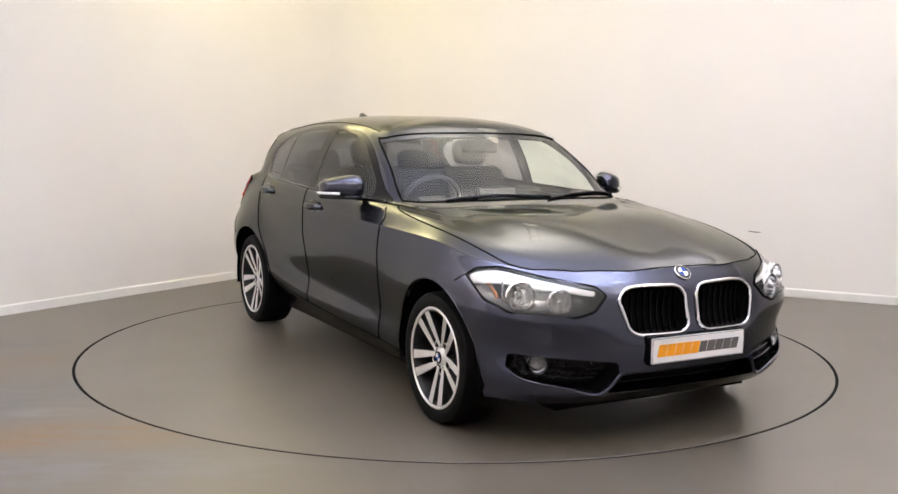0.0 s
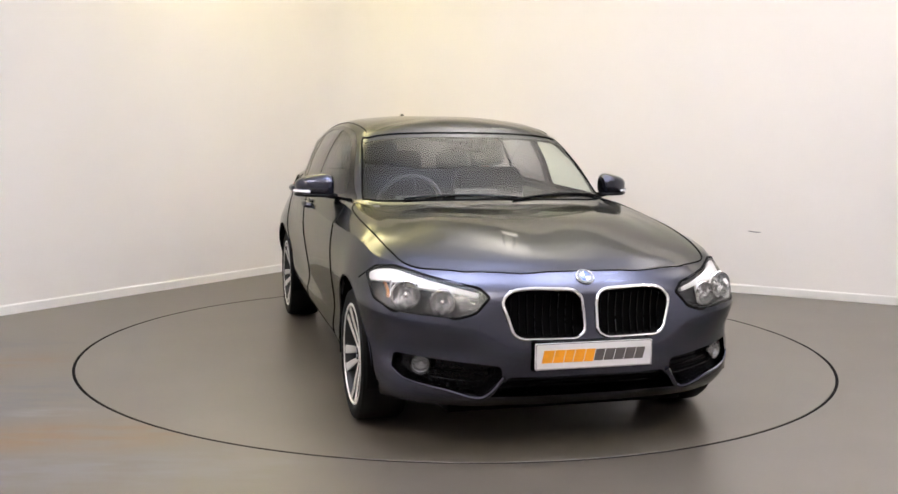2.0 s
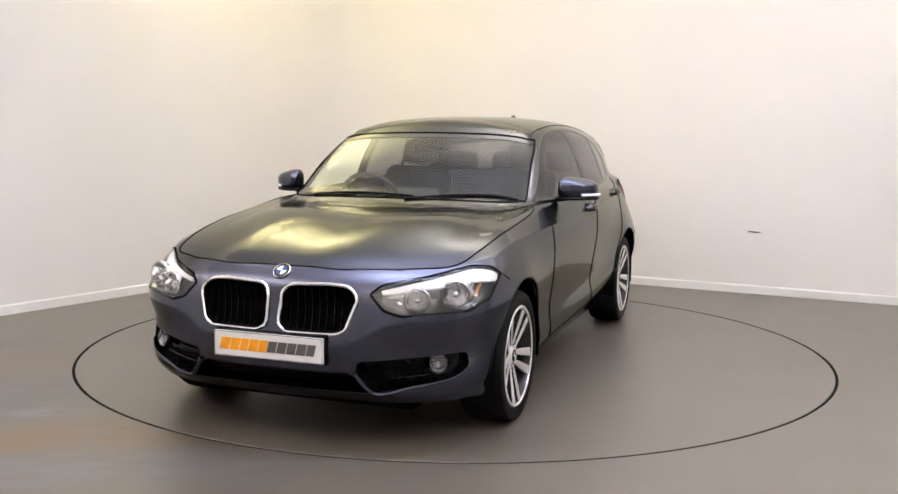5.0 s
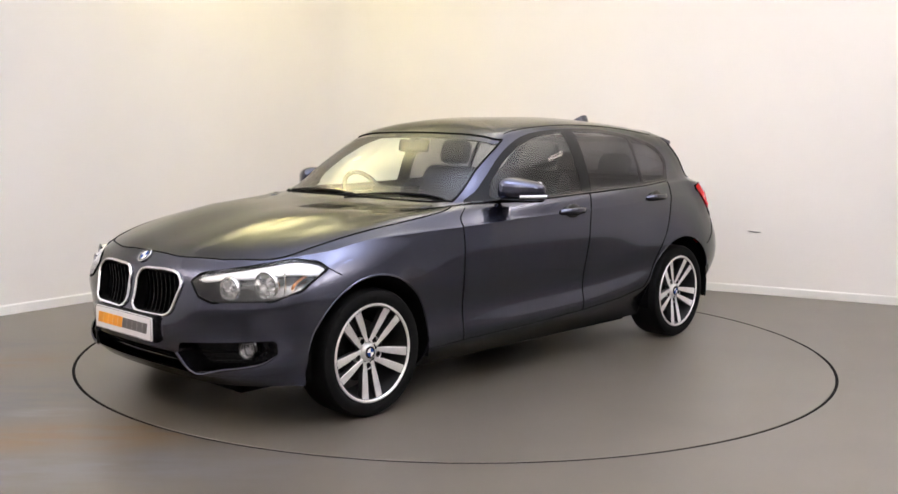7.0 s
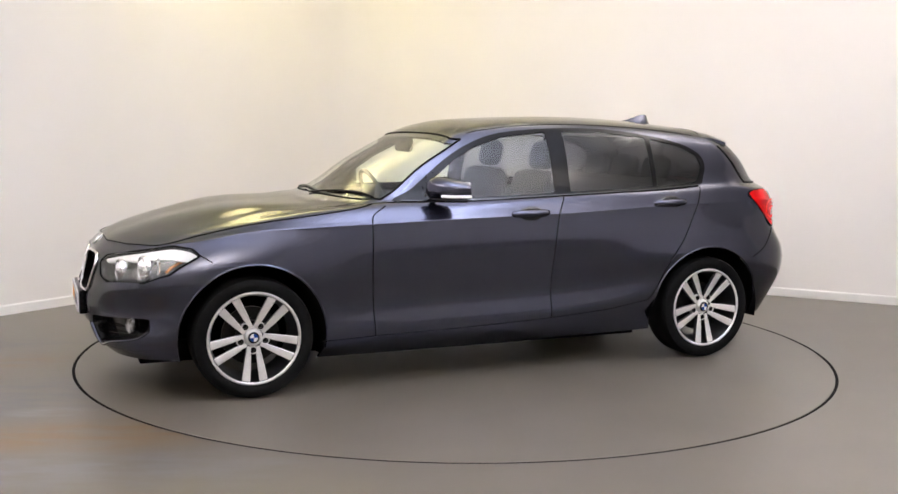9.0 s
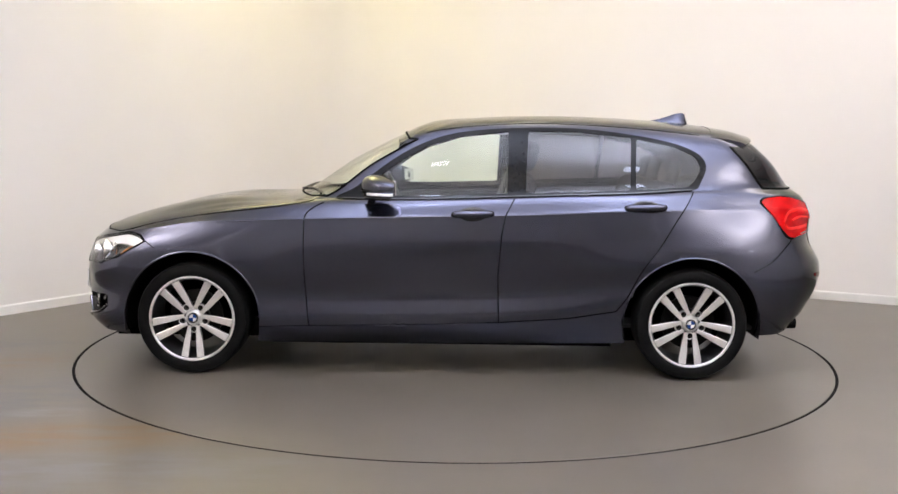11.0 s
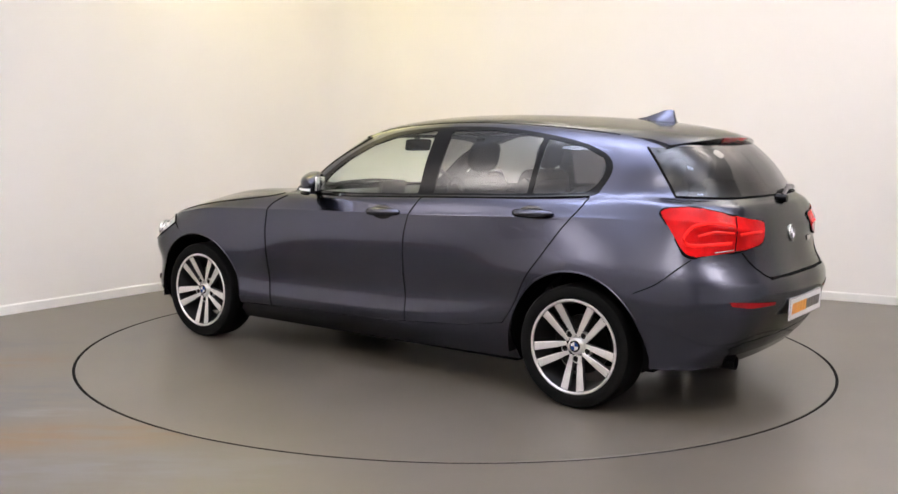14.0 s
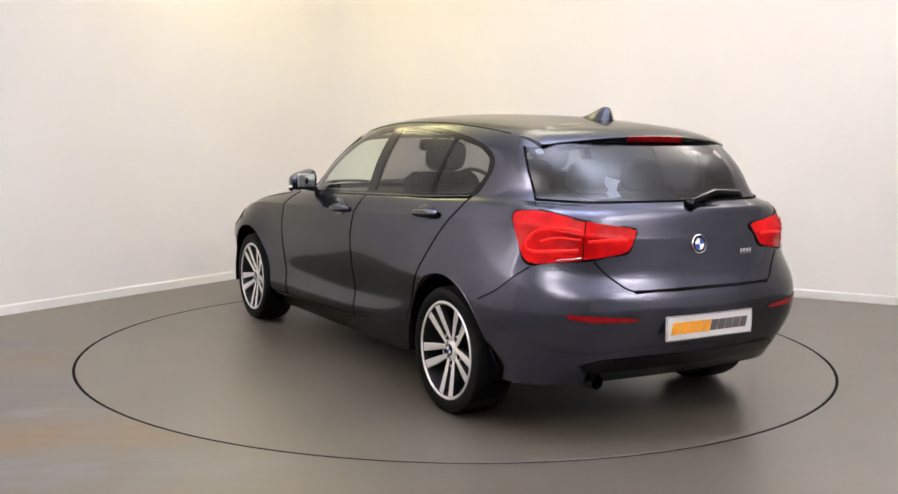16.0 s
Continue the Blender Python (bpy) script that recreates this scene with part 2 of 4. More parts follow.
# ---- the room: two walls that meet in a rounded corner, closed behind the camera
def room():
    CX, CY = -1.13, 4.085            # where the two wall lines meet
    L, R = Vector((-0.5456, -0.8381)), Vector((0.8959, -0.4442))
    def sweep(name, profile, material, label):
        pts = []
        q = 0.55
        c = Vector((CX, CY))
        pts.append(c + L * 10.2)
        s, e = c + L * q, c + R * q
        for k in range(13):
            t = k / 12
            pts.append((1 - t) ** 2 * s + 2 * t * (1 - t) * c + t * t * e)
        pts.append(c + R * 10.2)
        bm = bmesh.new()
        rows = []
        for i, p in enumerate(pts):
            a, b = pts[max(0, i - 1)], pts[min(len(pts) - 1, i + 1)]
            d = (b - a).normalized()
            inn = Vector((d.y, -d.x))
            rows.append([bm.verts.new((p.x + inn.x * o, p.y + inn.y * o, z)) for o, z in profile])
        for i in range(len(rows) - 1):
            for k in range(len(profile)):
                k2 = (k + 1) % len(profile)
                bm.faces.new((rows[i][k], rows[i][k2], rows[i + 1][k2], rows[i + 1][k]))
        bm.faces.new(rows[0])
        bm.faces.new(rows[-1])
        return tagged(mesh_object(name, bm, material, False), label, name.split("_")[0], kind="structure")
    w = sweep("wall_back", [(0, -0.05), (0, CEILING), (-0.2, CEILING), (-0.2, -0.05)], WALL, "off-white painted studio walls meeting in a rounded corner")
    for p in w.data.polygons:
        p.use_smooth = True
    w.data.set_sharp_from_angle(angle=radians(30))
    sweep("baseboard", [(0.014, -0.01), (0.014, 0.062), (0.009, 0.072), (-0.002, 0.072), (-0.002, -0.01)], SKIRT, "low white painted skirting board along the walls")
    # unseen rear walls and ceiling, added to close the room and bounce light
    a, b = Vector((CX, CY)) + L * 10.2, Vector((CX, CY)) + R * 10.2
    far = Vector((a.x + b.x - CX, a.y + b.y - CY))
    for nm, p, q in (("wall_left_rear", a, far), ("wall_right_rear", b, far)):
        d = (q - p).normalized()
        n = Vector((d.y, -d.x)) * (1 if nm == "wall_right_rear" else -1) * -0.2
        tagged(mesh_object(nm, prism_bm([tuple(p), tuple(q), tuple(q + n), tuple(p + n)], -0.05, CEILING, axis="z"), BOUNCEGREY, False),
               "unseen pale grey wall behind the camera, added to bounce light", "wall", kind="structure")
    bm = prism_bm([(CX, CY + .3), (a.x - .3, a.y), (far.x, far.y - .3), (b.x + .3, b.y)], CEILING, CEILING + 0.2, axis="z")
    tagged(mesh_object("ceiling", bm, CEIL, False), "unseen plain pale ceiling, added to bounce the lamp light", "ceiling", kind="structure")
    # floor sheet with the round pit of the turntable
    bm = bmesh.new()
    n = 160
    inner = [bm.verts.new((2.2835 * math.cos(2 * math.pi * k / n), 2.2835 * math.sin(2 * math.pi * k / n), 0)) for k in range(n)]
    low = [bm.verts.new((v.co.x, v.co.y, -0.12)) for v in inner]
    outer = [bm.verts.new((16 * math.cos(2 * math.pi * k / n), 16 * math.sin(2 * math.pi * k / n), 0)) for k in range(n)]
    for k in range(n):
        j = (k + 1) % n
        bm.faces.new((inner[k], outer[k], outer[j], inner[j]))
        bm.faces.new((inner[k], inner[j], low[j], low[k]))
    fl = mesh_object("floor", bm, FLOOR, False)
    tagged(fl, "grey painted concrete floor with worn rusty streaks", "floor", kind="structure")
    tagged(mesh_object("pit_floor", revolve_bm([(0.001, -0.12), (2.29, -0.12)], 64, "z", False), PIT, False), "dark pit under the turntable", "floor", kind="structure")


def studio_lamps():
    """Unseen open-topped trays added under each lamp, hung from the ceiling."""
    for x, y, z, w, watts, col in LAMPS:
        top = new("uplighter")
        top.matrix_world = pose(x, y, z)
        tagged(top, "unseen square uplighter below the ceiling, with an added glowing tray", "lamp", "studio lamps")
        # glow added so the tray leaves no dark square in reflections
        part("tray", box_bm(-w / 2 - .02, -w / 2 - .02, -.06, w / 2 + .02, w / 2 + .02, -.01, 0.01), opal("added_glow_tray", col, watts / 18), top, "unseen tray with an added glow", smooth=False)
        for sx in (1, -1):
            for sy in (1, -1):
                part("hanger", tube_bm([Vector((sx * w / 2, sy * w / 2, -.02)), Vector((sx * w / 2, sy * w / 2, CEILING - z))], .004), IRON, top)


def turntable():
    t = new("turntable")
    tagged(t, "large round grey painted car turntable flush with the floor", "turntable")
    part("deck", revolve_bm([(0.001, 0), (2.263, 0), (2.2665, -0.003), (2.2665, -0.06), (0.001, -0.06)], 160, "z", False), DISC, t, smooth=True, angle=20)
    # black ring filling the open gap, in place of the shade down there
    part("gap_shade_ring", revolve_bm([(2.2665, -0.05), (2.2665, -0.0015), (2.2840, -0.0015), (2.2840, -0.05)], 160, "z"), SEAM, t, "black ring painting the shade in the gap round the turntable")
    return t


def wall_scuff():
    """A short grey scrape on the wall."""
    m = Matrix.Translation((2.555, 2.255, 0.535)) @ pose(0, 0, 0, 0, 0, -26.4)
    bm = tube_bm([Vector((-.055, 0, .006)), Vector((-.02, 0, .0)), Vector((.02, 0, -.003)), Vector((.05, 0, .0))], lambda t: .002 + .0015 * math.sin(3.1 * t), 6)
    bm.transform(m)
    tagged(mesh_object("wall_scuff", bm, ALLOYDARK), "short grey scrape mark on the pale wall", "mark")


room()
wall_scuff()
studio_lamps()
table = turntable()


# ---- the car body: horizontal design curves from front centre round the flank to rear centre
RINGS = [
    # lower edge of bumpers and sills
    [(2.05, 0, .205), (2.04, .28, .205), (2.00, .52, .205), (1.90, .71, .21), (1.79, .79, .21), (1.70, .82, .20), (1.378, .83, .18), (1.02, .79, .17), (.74, .762, .165), (.30, .755, .165),
     (-.32, .755, .17), (-.70, .762, .175), (-1.03, .78, .185), (-1.378, .82, .22), (-1.72, .80, .24), (-1.88, .74, .24), (-2.00, .57, .25), (-2.05, .30, .255), (-2.06, 0, .255)],
    [(2.11, 0, .265), (2.10, .28, .265), (2.055, .53, .265), (1.94, .735, .275), (1.81, .83, .285), (1.70, .855, .285), (1.378, .87, .28), (1.02, .868, .275), (.74, .858, .285), (.30, .858, .30),
     (-.32, .860, .325), (-.70, .863, .355), (-1.03, .87, .40), (-1.378, .87, .36), (-1.72, .848, .35), (-1.925, .77, .35), (-2.07, .59, .35), (-2.125, .32, .35), (-2.14, 0, .35)],
    [(2.155, 0, .44), (2.145, .28, .44), (2.058, .53, .44), (1.93, .73, .45), (1.805, .832, .46), (1.70, .875, .47), (1.378, .895, .48), (1.02, .872, .45), (.74, .857, .44), (.30, .850, .44),
     (-.32, .850, .45), (-.70, .858, .48), (-1.03, .876, .52), (-1.378, .897, .52), (-1.72, .89, .50), (-1.975, .805, .50), (-2.135, .618, .50), (-2.20, .34, .50), (-2.218, 0, .50)],
    [(2.125, 0, .58), (2.12, .28, .58), (2.066, .53, .57), (1.962, .738, .575), (1.832, .846, .60), (1.70, .88, .63), (1.378, .907, .66), (1.02, .888, .62), (.74, .877, .60), (.30, .873, .60),
     (-.32, .873, .61), (-.70, .879, .63), (-1.03, .89, .655), (-1.378, .907, .67), (-1.72, .885, .66), (-1.985, .795, .645), (-2.15, .60, .63), (-2.22, .33, .62), (-2.235, 0, .615)],
    [(2.095, 0, .70), (2.085, .28, .70), (2.015, .53, .70), (1.89, .725, .705), (1.76, .815, .72), (1.66, .85, .73), (1.378, .875, .765), (1.02, .878, .76), (.74, .883, .75), (.30, .887, .75),
     (-.32, .888, .76), (-.70, .885, .775), (-1.03, .875, .79), (-1.378, .87, .80), (-1.70, .845, .79), (-1.93, .775, .78), (-2.09, .57, .755), (-2.155, .32, .74), (-2.165, 0, .735)],
    [(2.035, 0, .765), (2.02, .28, .765), (1.935, .53, .765), (1.80, .70, .775), (1.70, .775, .79), (1.62, .81, .80), (1.378, .835, .84), (1.02, .855, .86), (.74, .868, .87), (.30, .874, .885),
     (-.32, .876, .90), (-.70, .868, .915), (-1.03, .852, .93), (-1.378, .818, .94), (-1.68, .775, .945), (-1.88, .748, .95), (-2.075, .60, .912), (-2.13, .32, .89), (-2.14, 0, .885)],
    [(1.93, 0, .810), (1.915, .27, .815), (1.83, .50, .814), (1.70, .655, .826), (1.60, .705, .842), (1.50, .735, .858), (1.30, .755, .89), (1.00, .77, .925), (.74, .795, .94), (.30, .832, .95),
     (-.32, .835, .98), (-.70, .825, .998), (-1.03, .805, 1.01), (-1.36, .768, 1.022), (-1.64, .735, 1.03), (-1.845, .715, 1.017), (-2.035, .575, 1.005), (-2.085, .295, 1.01), (-2.10, 0, 1.01)],
    [(1.47, 0, .928), (1.455, .25, .937), (1.39, .45, .938), (1.30, .575, .926), (1.25, .62, .926), (1.18, .65, .928), (1.05, .68, .936), (.88, .71, .95), (.70, .755, .965), (.30, .813, .967),
     (-.32, .818, .993), (-.70, .81, 1.01), (-1.03, .79, 1.02), (-1.36, .752, 1.035), (-1.63, .72, 1.045), (-1.818, .688, 1.036), (-2.005, .55, 1.03), (-2.06, .29, 1.03), (-2.075, 0, 1.03)],
    [(.865, 0, .992), (.855, .25, .990), (.815, .45, .986), (.775, .56, .982), (.75, .605, .981), (.725, .635, .981), (.685, .67, .985), (.63, .70, .982), (.54, .735, .98), (.28, .795, .985),
     (-.32, .803, 1.005), (-.70, .796, 1.02), (-1.03, .778, 1.03), (-1.36, .738, 1.05), (-1.62, .708, 1.06), (-1.795, .66, 1.055), (-1.975, .525, 1.05), (-2.04, .285, 1.05), (-2.055, 0, 1.05)],
    [(.545, 0, 1.19), (.537, .24, 1.187), (.507, .43, 1.18), (.48, .535, 1.172), (.462, .58, 1.168), (.445, .61, 1.165), (.42, .635, 1.16), (.40, .655, 1.158), (.32, .68, 1.16), (.16, .715, 1.17),
     (-.36, .73, 1.19), (-.72, .725, 1.195), (-1.05, .708, 1.195), (-1.34, .675, 1.195), (-1.56, .66, 1.195), (-1.695, .635, 1.195), (-1.86, .525, 1.195), (-1.93, .285, 1.20), (-1.945, 0, 1.20)],
    [(.24, 0, 1.345), (.235, .23, 1.342), (.22, .41, 1.335), (.208, .505, 1.325), (.20, .545, 1.318), (.20, .57, 1.312), (.17, .588, 1.31), (.13, .60, 1.31), (.05, .608, 1.32), (-.08, .615, 1.335),
     (-.41, .63, 1.355), (-.74, .63, 1.353), (-1.06, .622, 1.338), (-1.34, .612, 1.318), (-1.50, .60, 1.308), (-1.60, .588, 1.303), (-1.73, .50, 1.312), (-1.785, .28, 1.325), (-1.80, 0, 1.33)],
    [(.165, 0, 1.382), (.16, .22, 1.379), (.145, .39, 1.372), (.13, .47, 1.362), (.13, .50, 1.358), (.11, .52, 1.357), (.08, .535, 1.36), (.03, .545, 1.368), (-.03, .55, 1.375), (-.14, .555, 1.387),
     (-.42, .56, 1.403), (-.74, .56, 1.403), (-1.05, .555, 1.39), (-1.30, .545, 1.372), (-1.45, .535, 1.36), (-1.55, .52, 1.355), (-1.66, .43, 1.357), (-1.72, .24, 1.362), (-1.73, 0, 1.364)],
    [(.05, 0, 1.42), (.045, .11, 1.419), (.03, .20, 1.415), (.0, .245, 1.414), (-.02, .26, 1.414), (-.04, .27, 1.415), (-.07, .275, 1.419), (-.10, .28, 1.423), (-.15, .285, 1.428), (-.22, .29, 1.434),
     (-.43, .29, 1.444), (-.74, .29, 1.446), (-1.04, .29, 1.434), (-1.26, .285, 1.42), (-1.38, .275, 1.41), (-1.48, .25, 1.402), (-1.56, .20, 1.397), (-1.60, .11, 1.397), (-1.61, 0, 1.397)],
]
ROOF = [(x, 0.0, 1.453 - 0.055 * (x + .68) ** 2) for x in (-.10, -.12, -.14, -.16, -.18, -.20, -.23, -.26, -.31, -.38, -.52, -.76, -1.0, -1.18, -1.28, -1.36, -1.42, -1.47, -1.48)]
RINGS.append(ROOF)
def between(p, q, k):
    return [tuple(u + (v - u) * k for u, v in zip(m, n)) for m, n in zip(p, q)]
RINGS.insert(6, between(RINGS[5], RINGS[6], .15))
RINGS.insert(5, between(RINGS[4], RINGS[5], .88))
HUBX, HUBZ, ARCH = 1.378, 0.308, 0.372


def spline(P, steps, mirror):
    """Chord-length Catmull-Rom along axis 0 of P (n, m, 3). mirror: the ends continue mirrored in y."""
    n = len(P)
    flip = np.array([1, -1, 1.0])
    lo = P[1] * flip if mirror else 2 * P[0] - P[1]
    hi = P[-2] * flip if mirror else P[-2] * flip
    Q = np.concatenate([lo[None], P, hi[None]])
    out = []
    for i in range(1, n):
        p0, p1, p2, p3 = Q[i - 1], Q[i], Q[i + 1], Q[i + 2]
        d = [np.maximum(np.linalg.norm(b - a, axis=-1, keepdims=True), 1e-4) ** 0.6 for a, b in ((p0, p1), (p1, p2), (p2, p3))]
        m1 = ((p1 - p0) / d[0] - (p2 - p0) / (d[0] + d[1]) + (p2 - p1) / d[1]) * d[1]
        m2 = ((p2 - p1) / d[1] - (p3 - p1) / (d[1] + d[2]) + (p3 - p2) / d[2]) * d[1]
        for k in range(steps):
            t = k / steps
            out.append((2 * t ** 3 - 3 * t * t + 1) * p1 + (t ** 3 - 2 * t * t + t) * m1 + (-2 * t ** 3 + 3 * t * t) * p2 + (t ** 3 - t * t) * m2)
    out.append(P[-1])
    return np.array(out)


CS, RS = 7, 5
net = np.array(RINGS, float)                          # rings, columns, xyz
net = spline(net.transpose(1, 0, 2), CS, True).transpose(1, 0, 2)
net = spline(net, RS, False)
net[:, 0, 1] = net[:, -1, 1] = 0
net[-1, :, 1] = 0
E2Z, EX, EY = Vector((0, 0, 1)), Vector((1, 0, 0)), Vector((0, 1, 0))
DF, DR = Vector((-1, 1, 0)).normalized(), Vector((1, 1, 0)).normalized()   # across the front and rear corners

shell = bmesh.new()
tag = shell.faces.layers.int.new("panel")
grid = [[shell.verts.new(p) for p in row] for row in net]
nr, nc = net.shape[:2]
BODY, WIND, REARGLASS, COWL, DROP = 0, 1, 2, 23, 99
for i in range(nr - 1):
    for j in range(nc - 1):
        f = shell.faces.new((grid[i][j], grid[i + 1][j], grid[i + 1][j + 1], grid[i][j + 1]))
        f[tag] = BODY
        r, c = (i + .5) / RS, (j + .5) / CS
        if 9.7 < r < 10.0 and c < 6.6:
            f[tag] = COWL
        if 10.0 < r < 11.9 and c < 6.6:
            f[tag] = WIND
        if 10.0 < r < 11.8 and c > 15.0:
            f[tag] = REARGLASS
bmesh.ops.remove_doubles(shell, verts=shell.verts, dist=1e-5)
shell.normal_update()
NORM = shell.verts.layers.float_vector.new("n0")
probe = max(shell.faces, key=lambda f: f.calc_center_median().z)
SIGN = 1 if probe.normal.z > 0 else -1
for v in shell.verts:
    q = v.normal * SIGN
    if abs(v.co.y) < 1e-4:
        q.y = 0
    v[NORM] = q.normalized()
tree = BVHTree.FromBMesh(shell)


def on_body(e1, e2, a, b, out=0.0):
    """The point of the body met by looking inwards along e1 x e2."""
    d = e1.cross(e2)
    base = e1 * a + e2 * b
    for s in (1, -1):
        p = base + d * (4 * s)
        if p.y < -0.5 and abs(d.y) > .3:
            continue
        hit = tree.ray_cast(p, -d * s)
        if hit[0] is not None:
            n = hit[1] if hit[1].dot(d * s) > 0 else -hit[1]
            return hit[0] + n * out, n
    return None, None


def inside(poly, a, b):
    c, n = False, len(poly)
    for i in range(n):
        (x0, y0), (x1, y1) = poly[i - 1], poly[i]
        if (y0 > b) != (y1 > b) and a < (x1 - x0) * (b - y0) / (y1 - y0) + x0:
            c = not c
    return c


def cut(poly, e1, e2, where, value, keep=()):
    """Cuts the shell along a closed outline seen along e1 x e2, and gives the faces inside it the tag value."""
    lo = [min(p[k] for p in poly) for k in (0, 1)]
    hi = [max(p[k] for p in poly) for k in (0, 1)]
    def span(f):
        a = [v.co.dot(e1) for v in f.verts]
        b = [v.co.dot(e2) for v in f.verts]
        return min(a), max(a), min(b), max(b)
    pool = set()
    for f in shell.faces:
        c = f.calc_center_median()
        if where(c):
            s = span(f)
            if s[1] > lo[0] and s[0] < hi[0] and s[3] > lo[1] and s[2] < hi[1]:
                pool.add(f)
    n = len(poly)
    for i in range(n):
        (a0, b0), (a1, b1) = poly[i - 1], poly[i]
        if abs(a1 - a0) + abs(b1 - b0) < 1e-6:
            continue
        sel = []
        for f in pool:
            s = span(f)
            if s[1] > min(a0, a1) and s[0] < max(a0, a1) + 1e-9 and s[3] > min(b0, b1) and s[2] < max(b0, b1) + 1e-9:
                sel.append(f)
        if not sel:
            continue
        geom = set(sel)
        for f in sel:
            geom.update(f.edges)
            geom.update(f.verts)
        no = e1 * -(b1 - b0) + e2 * (a1 - a0)
        res = bmesh.ops.bisect_plane(shell, geom=list(geom), plane_co=e1 * a0 + e2 * b0, plane_no=no, dist=1e-5)
        pool = {f for f in pool if f.is_valid} | {g for g in res["geom"] if isinstance(g, bmesh.types.BMFace)}
    for f in pool:
        if f.is_valid and f[tag] not in keep:
            c = f.calc_center_median()
            if where(c) and inside(poly, c.dot(e1), c.dot(e2)):
                f[tag] = value


def circle(cx, cz, r, n=48):
    return [(cx + r * math.cos(2 * math.pi * k / n), cz + r * math.sin(2 * math.pi * k / n)) for k in range(n)]


(FDOOR, RDOOR, BONNET, FBUMP, RBUMP, SILL, GATE, FRAME, PANE_F, PANE_R, PANE_Q, HEAD, KIDNEY, INTAKE, FOGBAY, TAIL, TAIL_IN, REFL, FENDER, VALANCE) = range(3, 23)
HEAD_LINE = rounded([(-1.165, .672), (-1.115, .708), (-.90, .742), (-.70, .774), (-.60, .764), (-.552, .733), (-.66, .645), (-.78, .603), (-1.06, .586), (-1.125, .608)], .012)
KIDNEY_LINE = rounded([(.032, .698), (.25, .706), (.335, .698), (.378, .655), (.335, .525), (.30, .506), (.065, .503), (.028, .53)], .062, 7)
INTAKE_LINE = rounded([(-.4, .345), (.345, .345), (.435, .255), (-.4, .255)], .012)
FOG_LINE = rounded([(.385, .392), (.60, .410), (.785, .425), (.795, .36), (.76, .325), (.45, .262), (.375, .352)], .018)
TAIL_LINE = rounded([(-1.255, .935), (-1.225, .838), (-1.06, .810), (-.815, .785), (-.785, .80), (-.710, .982), (-.73, 1.003), (-.86, 1.012), (-1.02, .977)], .02)
DLO_LINE = smooth_loop([(.60, .978), (.50, 1.03), (.42, 1.09), (.28, 1.195), (.12, 1.283), (-.08, 1.346), (-.41, 1.376), (-.75, 1.376), (-1.07, 1.343), (-1.31, 1.294), (-1.435, 1.237), (-1.468, 1.17), (-1.435, 1.09), (-1.375, 1.042),
                        (-1.05, 1.024), (-.70, 1.012), (-.32, .998), (.05, .983), (.32, .974), (.46, .972)], 3)
cut([(1.9, .78), (1.64, .738), (1.58, .70), (1.45, .5), (1.45, .1), (2.4, .1), (2.4, .80)], EX, E2Z, lambda c: c.x > 1.3, FBUMP)
cut(smooth_loop([(-2.4, .66), (-2.10, .675), (-2.02, .70), (-1.93, .775), (-1.88, .73), (-1.80, .66), (-1.70, .61), (-1.55, .58)], 3, False) + [(-1.5, .1), (-2.4, .1)], EX, E2Z, lambda c: c.x < -1.4, RBUMP)
cut(smooth_loop([(2.028, -.1), (2.022, .28), (1.95, .50), (1.815, .685), (1.64, .745), (1.32, .772), (1.0, .780), (.80, .772), (.69, .735), (.72, .66), (.83, .57), (.92, .42), (.975, .22), (.985, -.1)], 3), EX, EY, lambda c: c.x > .5 and c.z > .7, BONNET)
cut(DLO_LINE, EX, E2Z, lambda c: c.y > .45 and c.z > .93, FRAME, (WIND, COWL))
cut([(1.06, .268), (.74, .276), (.2, .286), (-.32, .307), (-.70, .335), (-.96, .378), (-1.1, .42), (-1.1, .1), (1.06, .1)], EX, E2Z, lambda c: c.y > .6, SILL)
cut(smooth_loop([(.66, .955), (.745, .90), (.757, .80), (.757, .61), (.745, .40), (.733, .277)], 3, False) + [(.2, .286), (-.316, .307), (-.308, .57), (-.325, .80), (-.345, .90), (-.40, 1.06), (.5, 1.06)], EX, E2Z, lambda c: c.y > .6 and c.z < 1.0, FDOOR, (SILL, FRAME))
cut([(-.316, .307), (-.70, .335)] + smooth_loop([(-.96, .378), (-1.02, .46), (-1.10, .615), (-1.19, .74), (-1.275, .87), (-1.35, .975), (-1.40, 1.06)], 3, False) + [(-.40, 1.06), (-.345, .90), (-.325, .80), (-.308, .57)], EX, E2Z, lambda c: c.y > .6 and c.z < 1.06, RDOOR, (SILL, FRAME))
cut(rounded([(.43, .997), (.375, 1.085), (.245, 1.183), (.09, 1.268), (-.10, 1.326), (-.365, 1.357), (-.355, 1.012), (.10, .996)], .015), EX, E2Z, lambda c: c.y > .45 and c.z > .95, PANE_F)
cut(rounded([(-.475, 1.359), (-.75, 1.359), (-1.05, 1.328), (-1.035, 1.04), (-.70, 1.027), (-.455, 1.017)], .015), EX, E2Z, lambda c: c.y > .45 and c.z > .95, PANE_R)
cut(rounded([(-1.08, 1.322), (-1.30, 1.277), (-1.412, 1.226), (-1.438, 1.165), (-1.405, 1.10), (-1.36, 1.058), (-1.065, 1.041)], .02), EX, E2Z, lambda c: c.y > .45 and c.z > .95, PANE_Q)
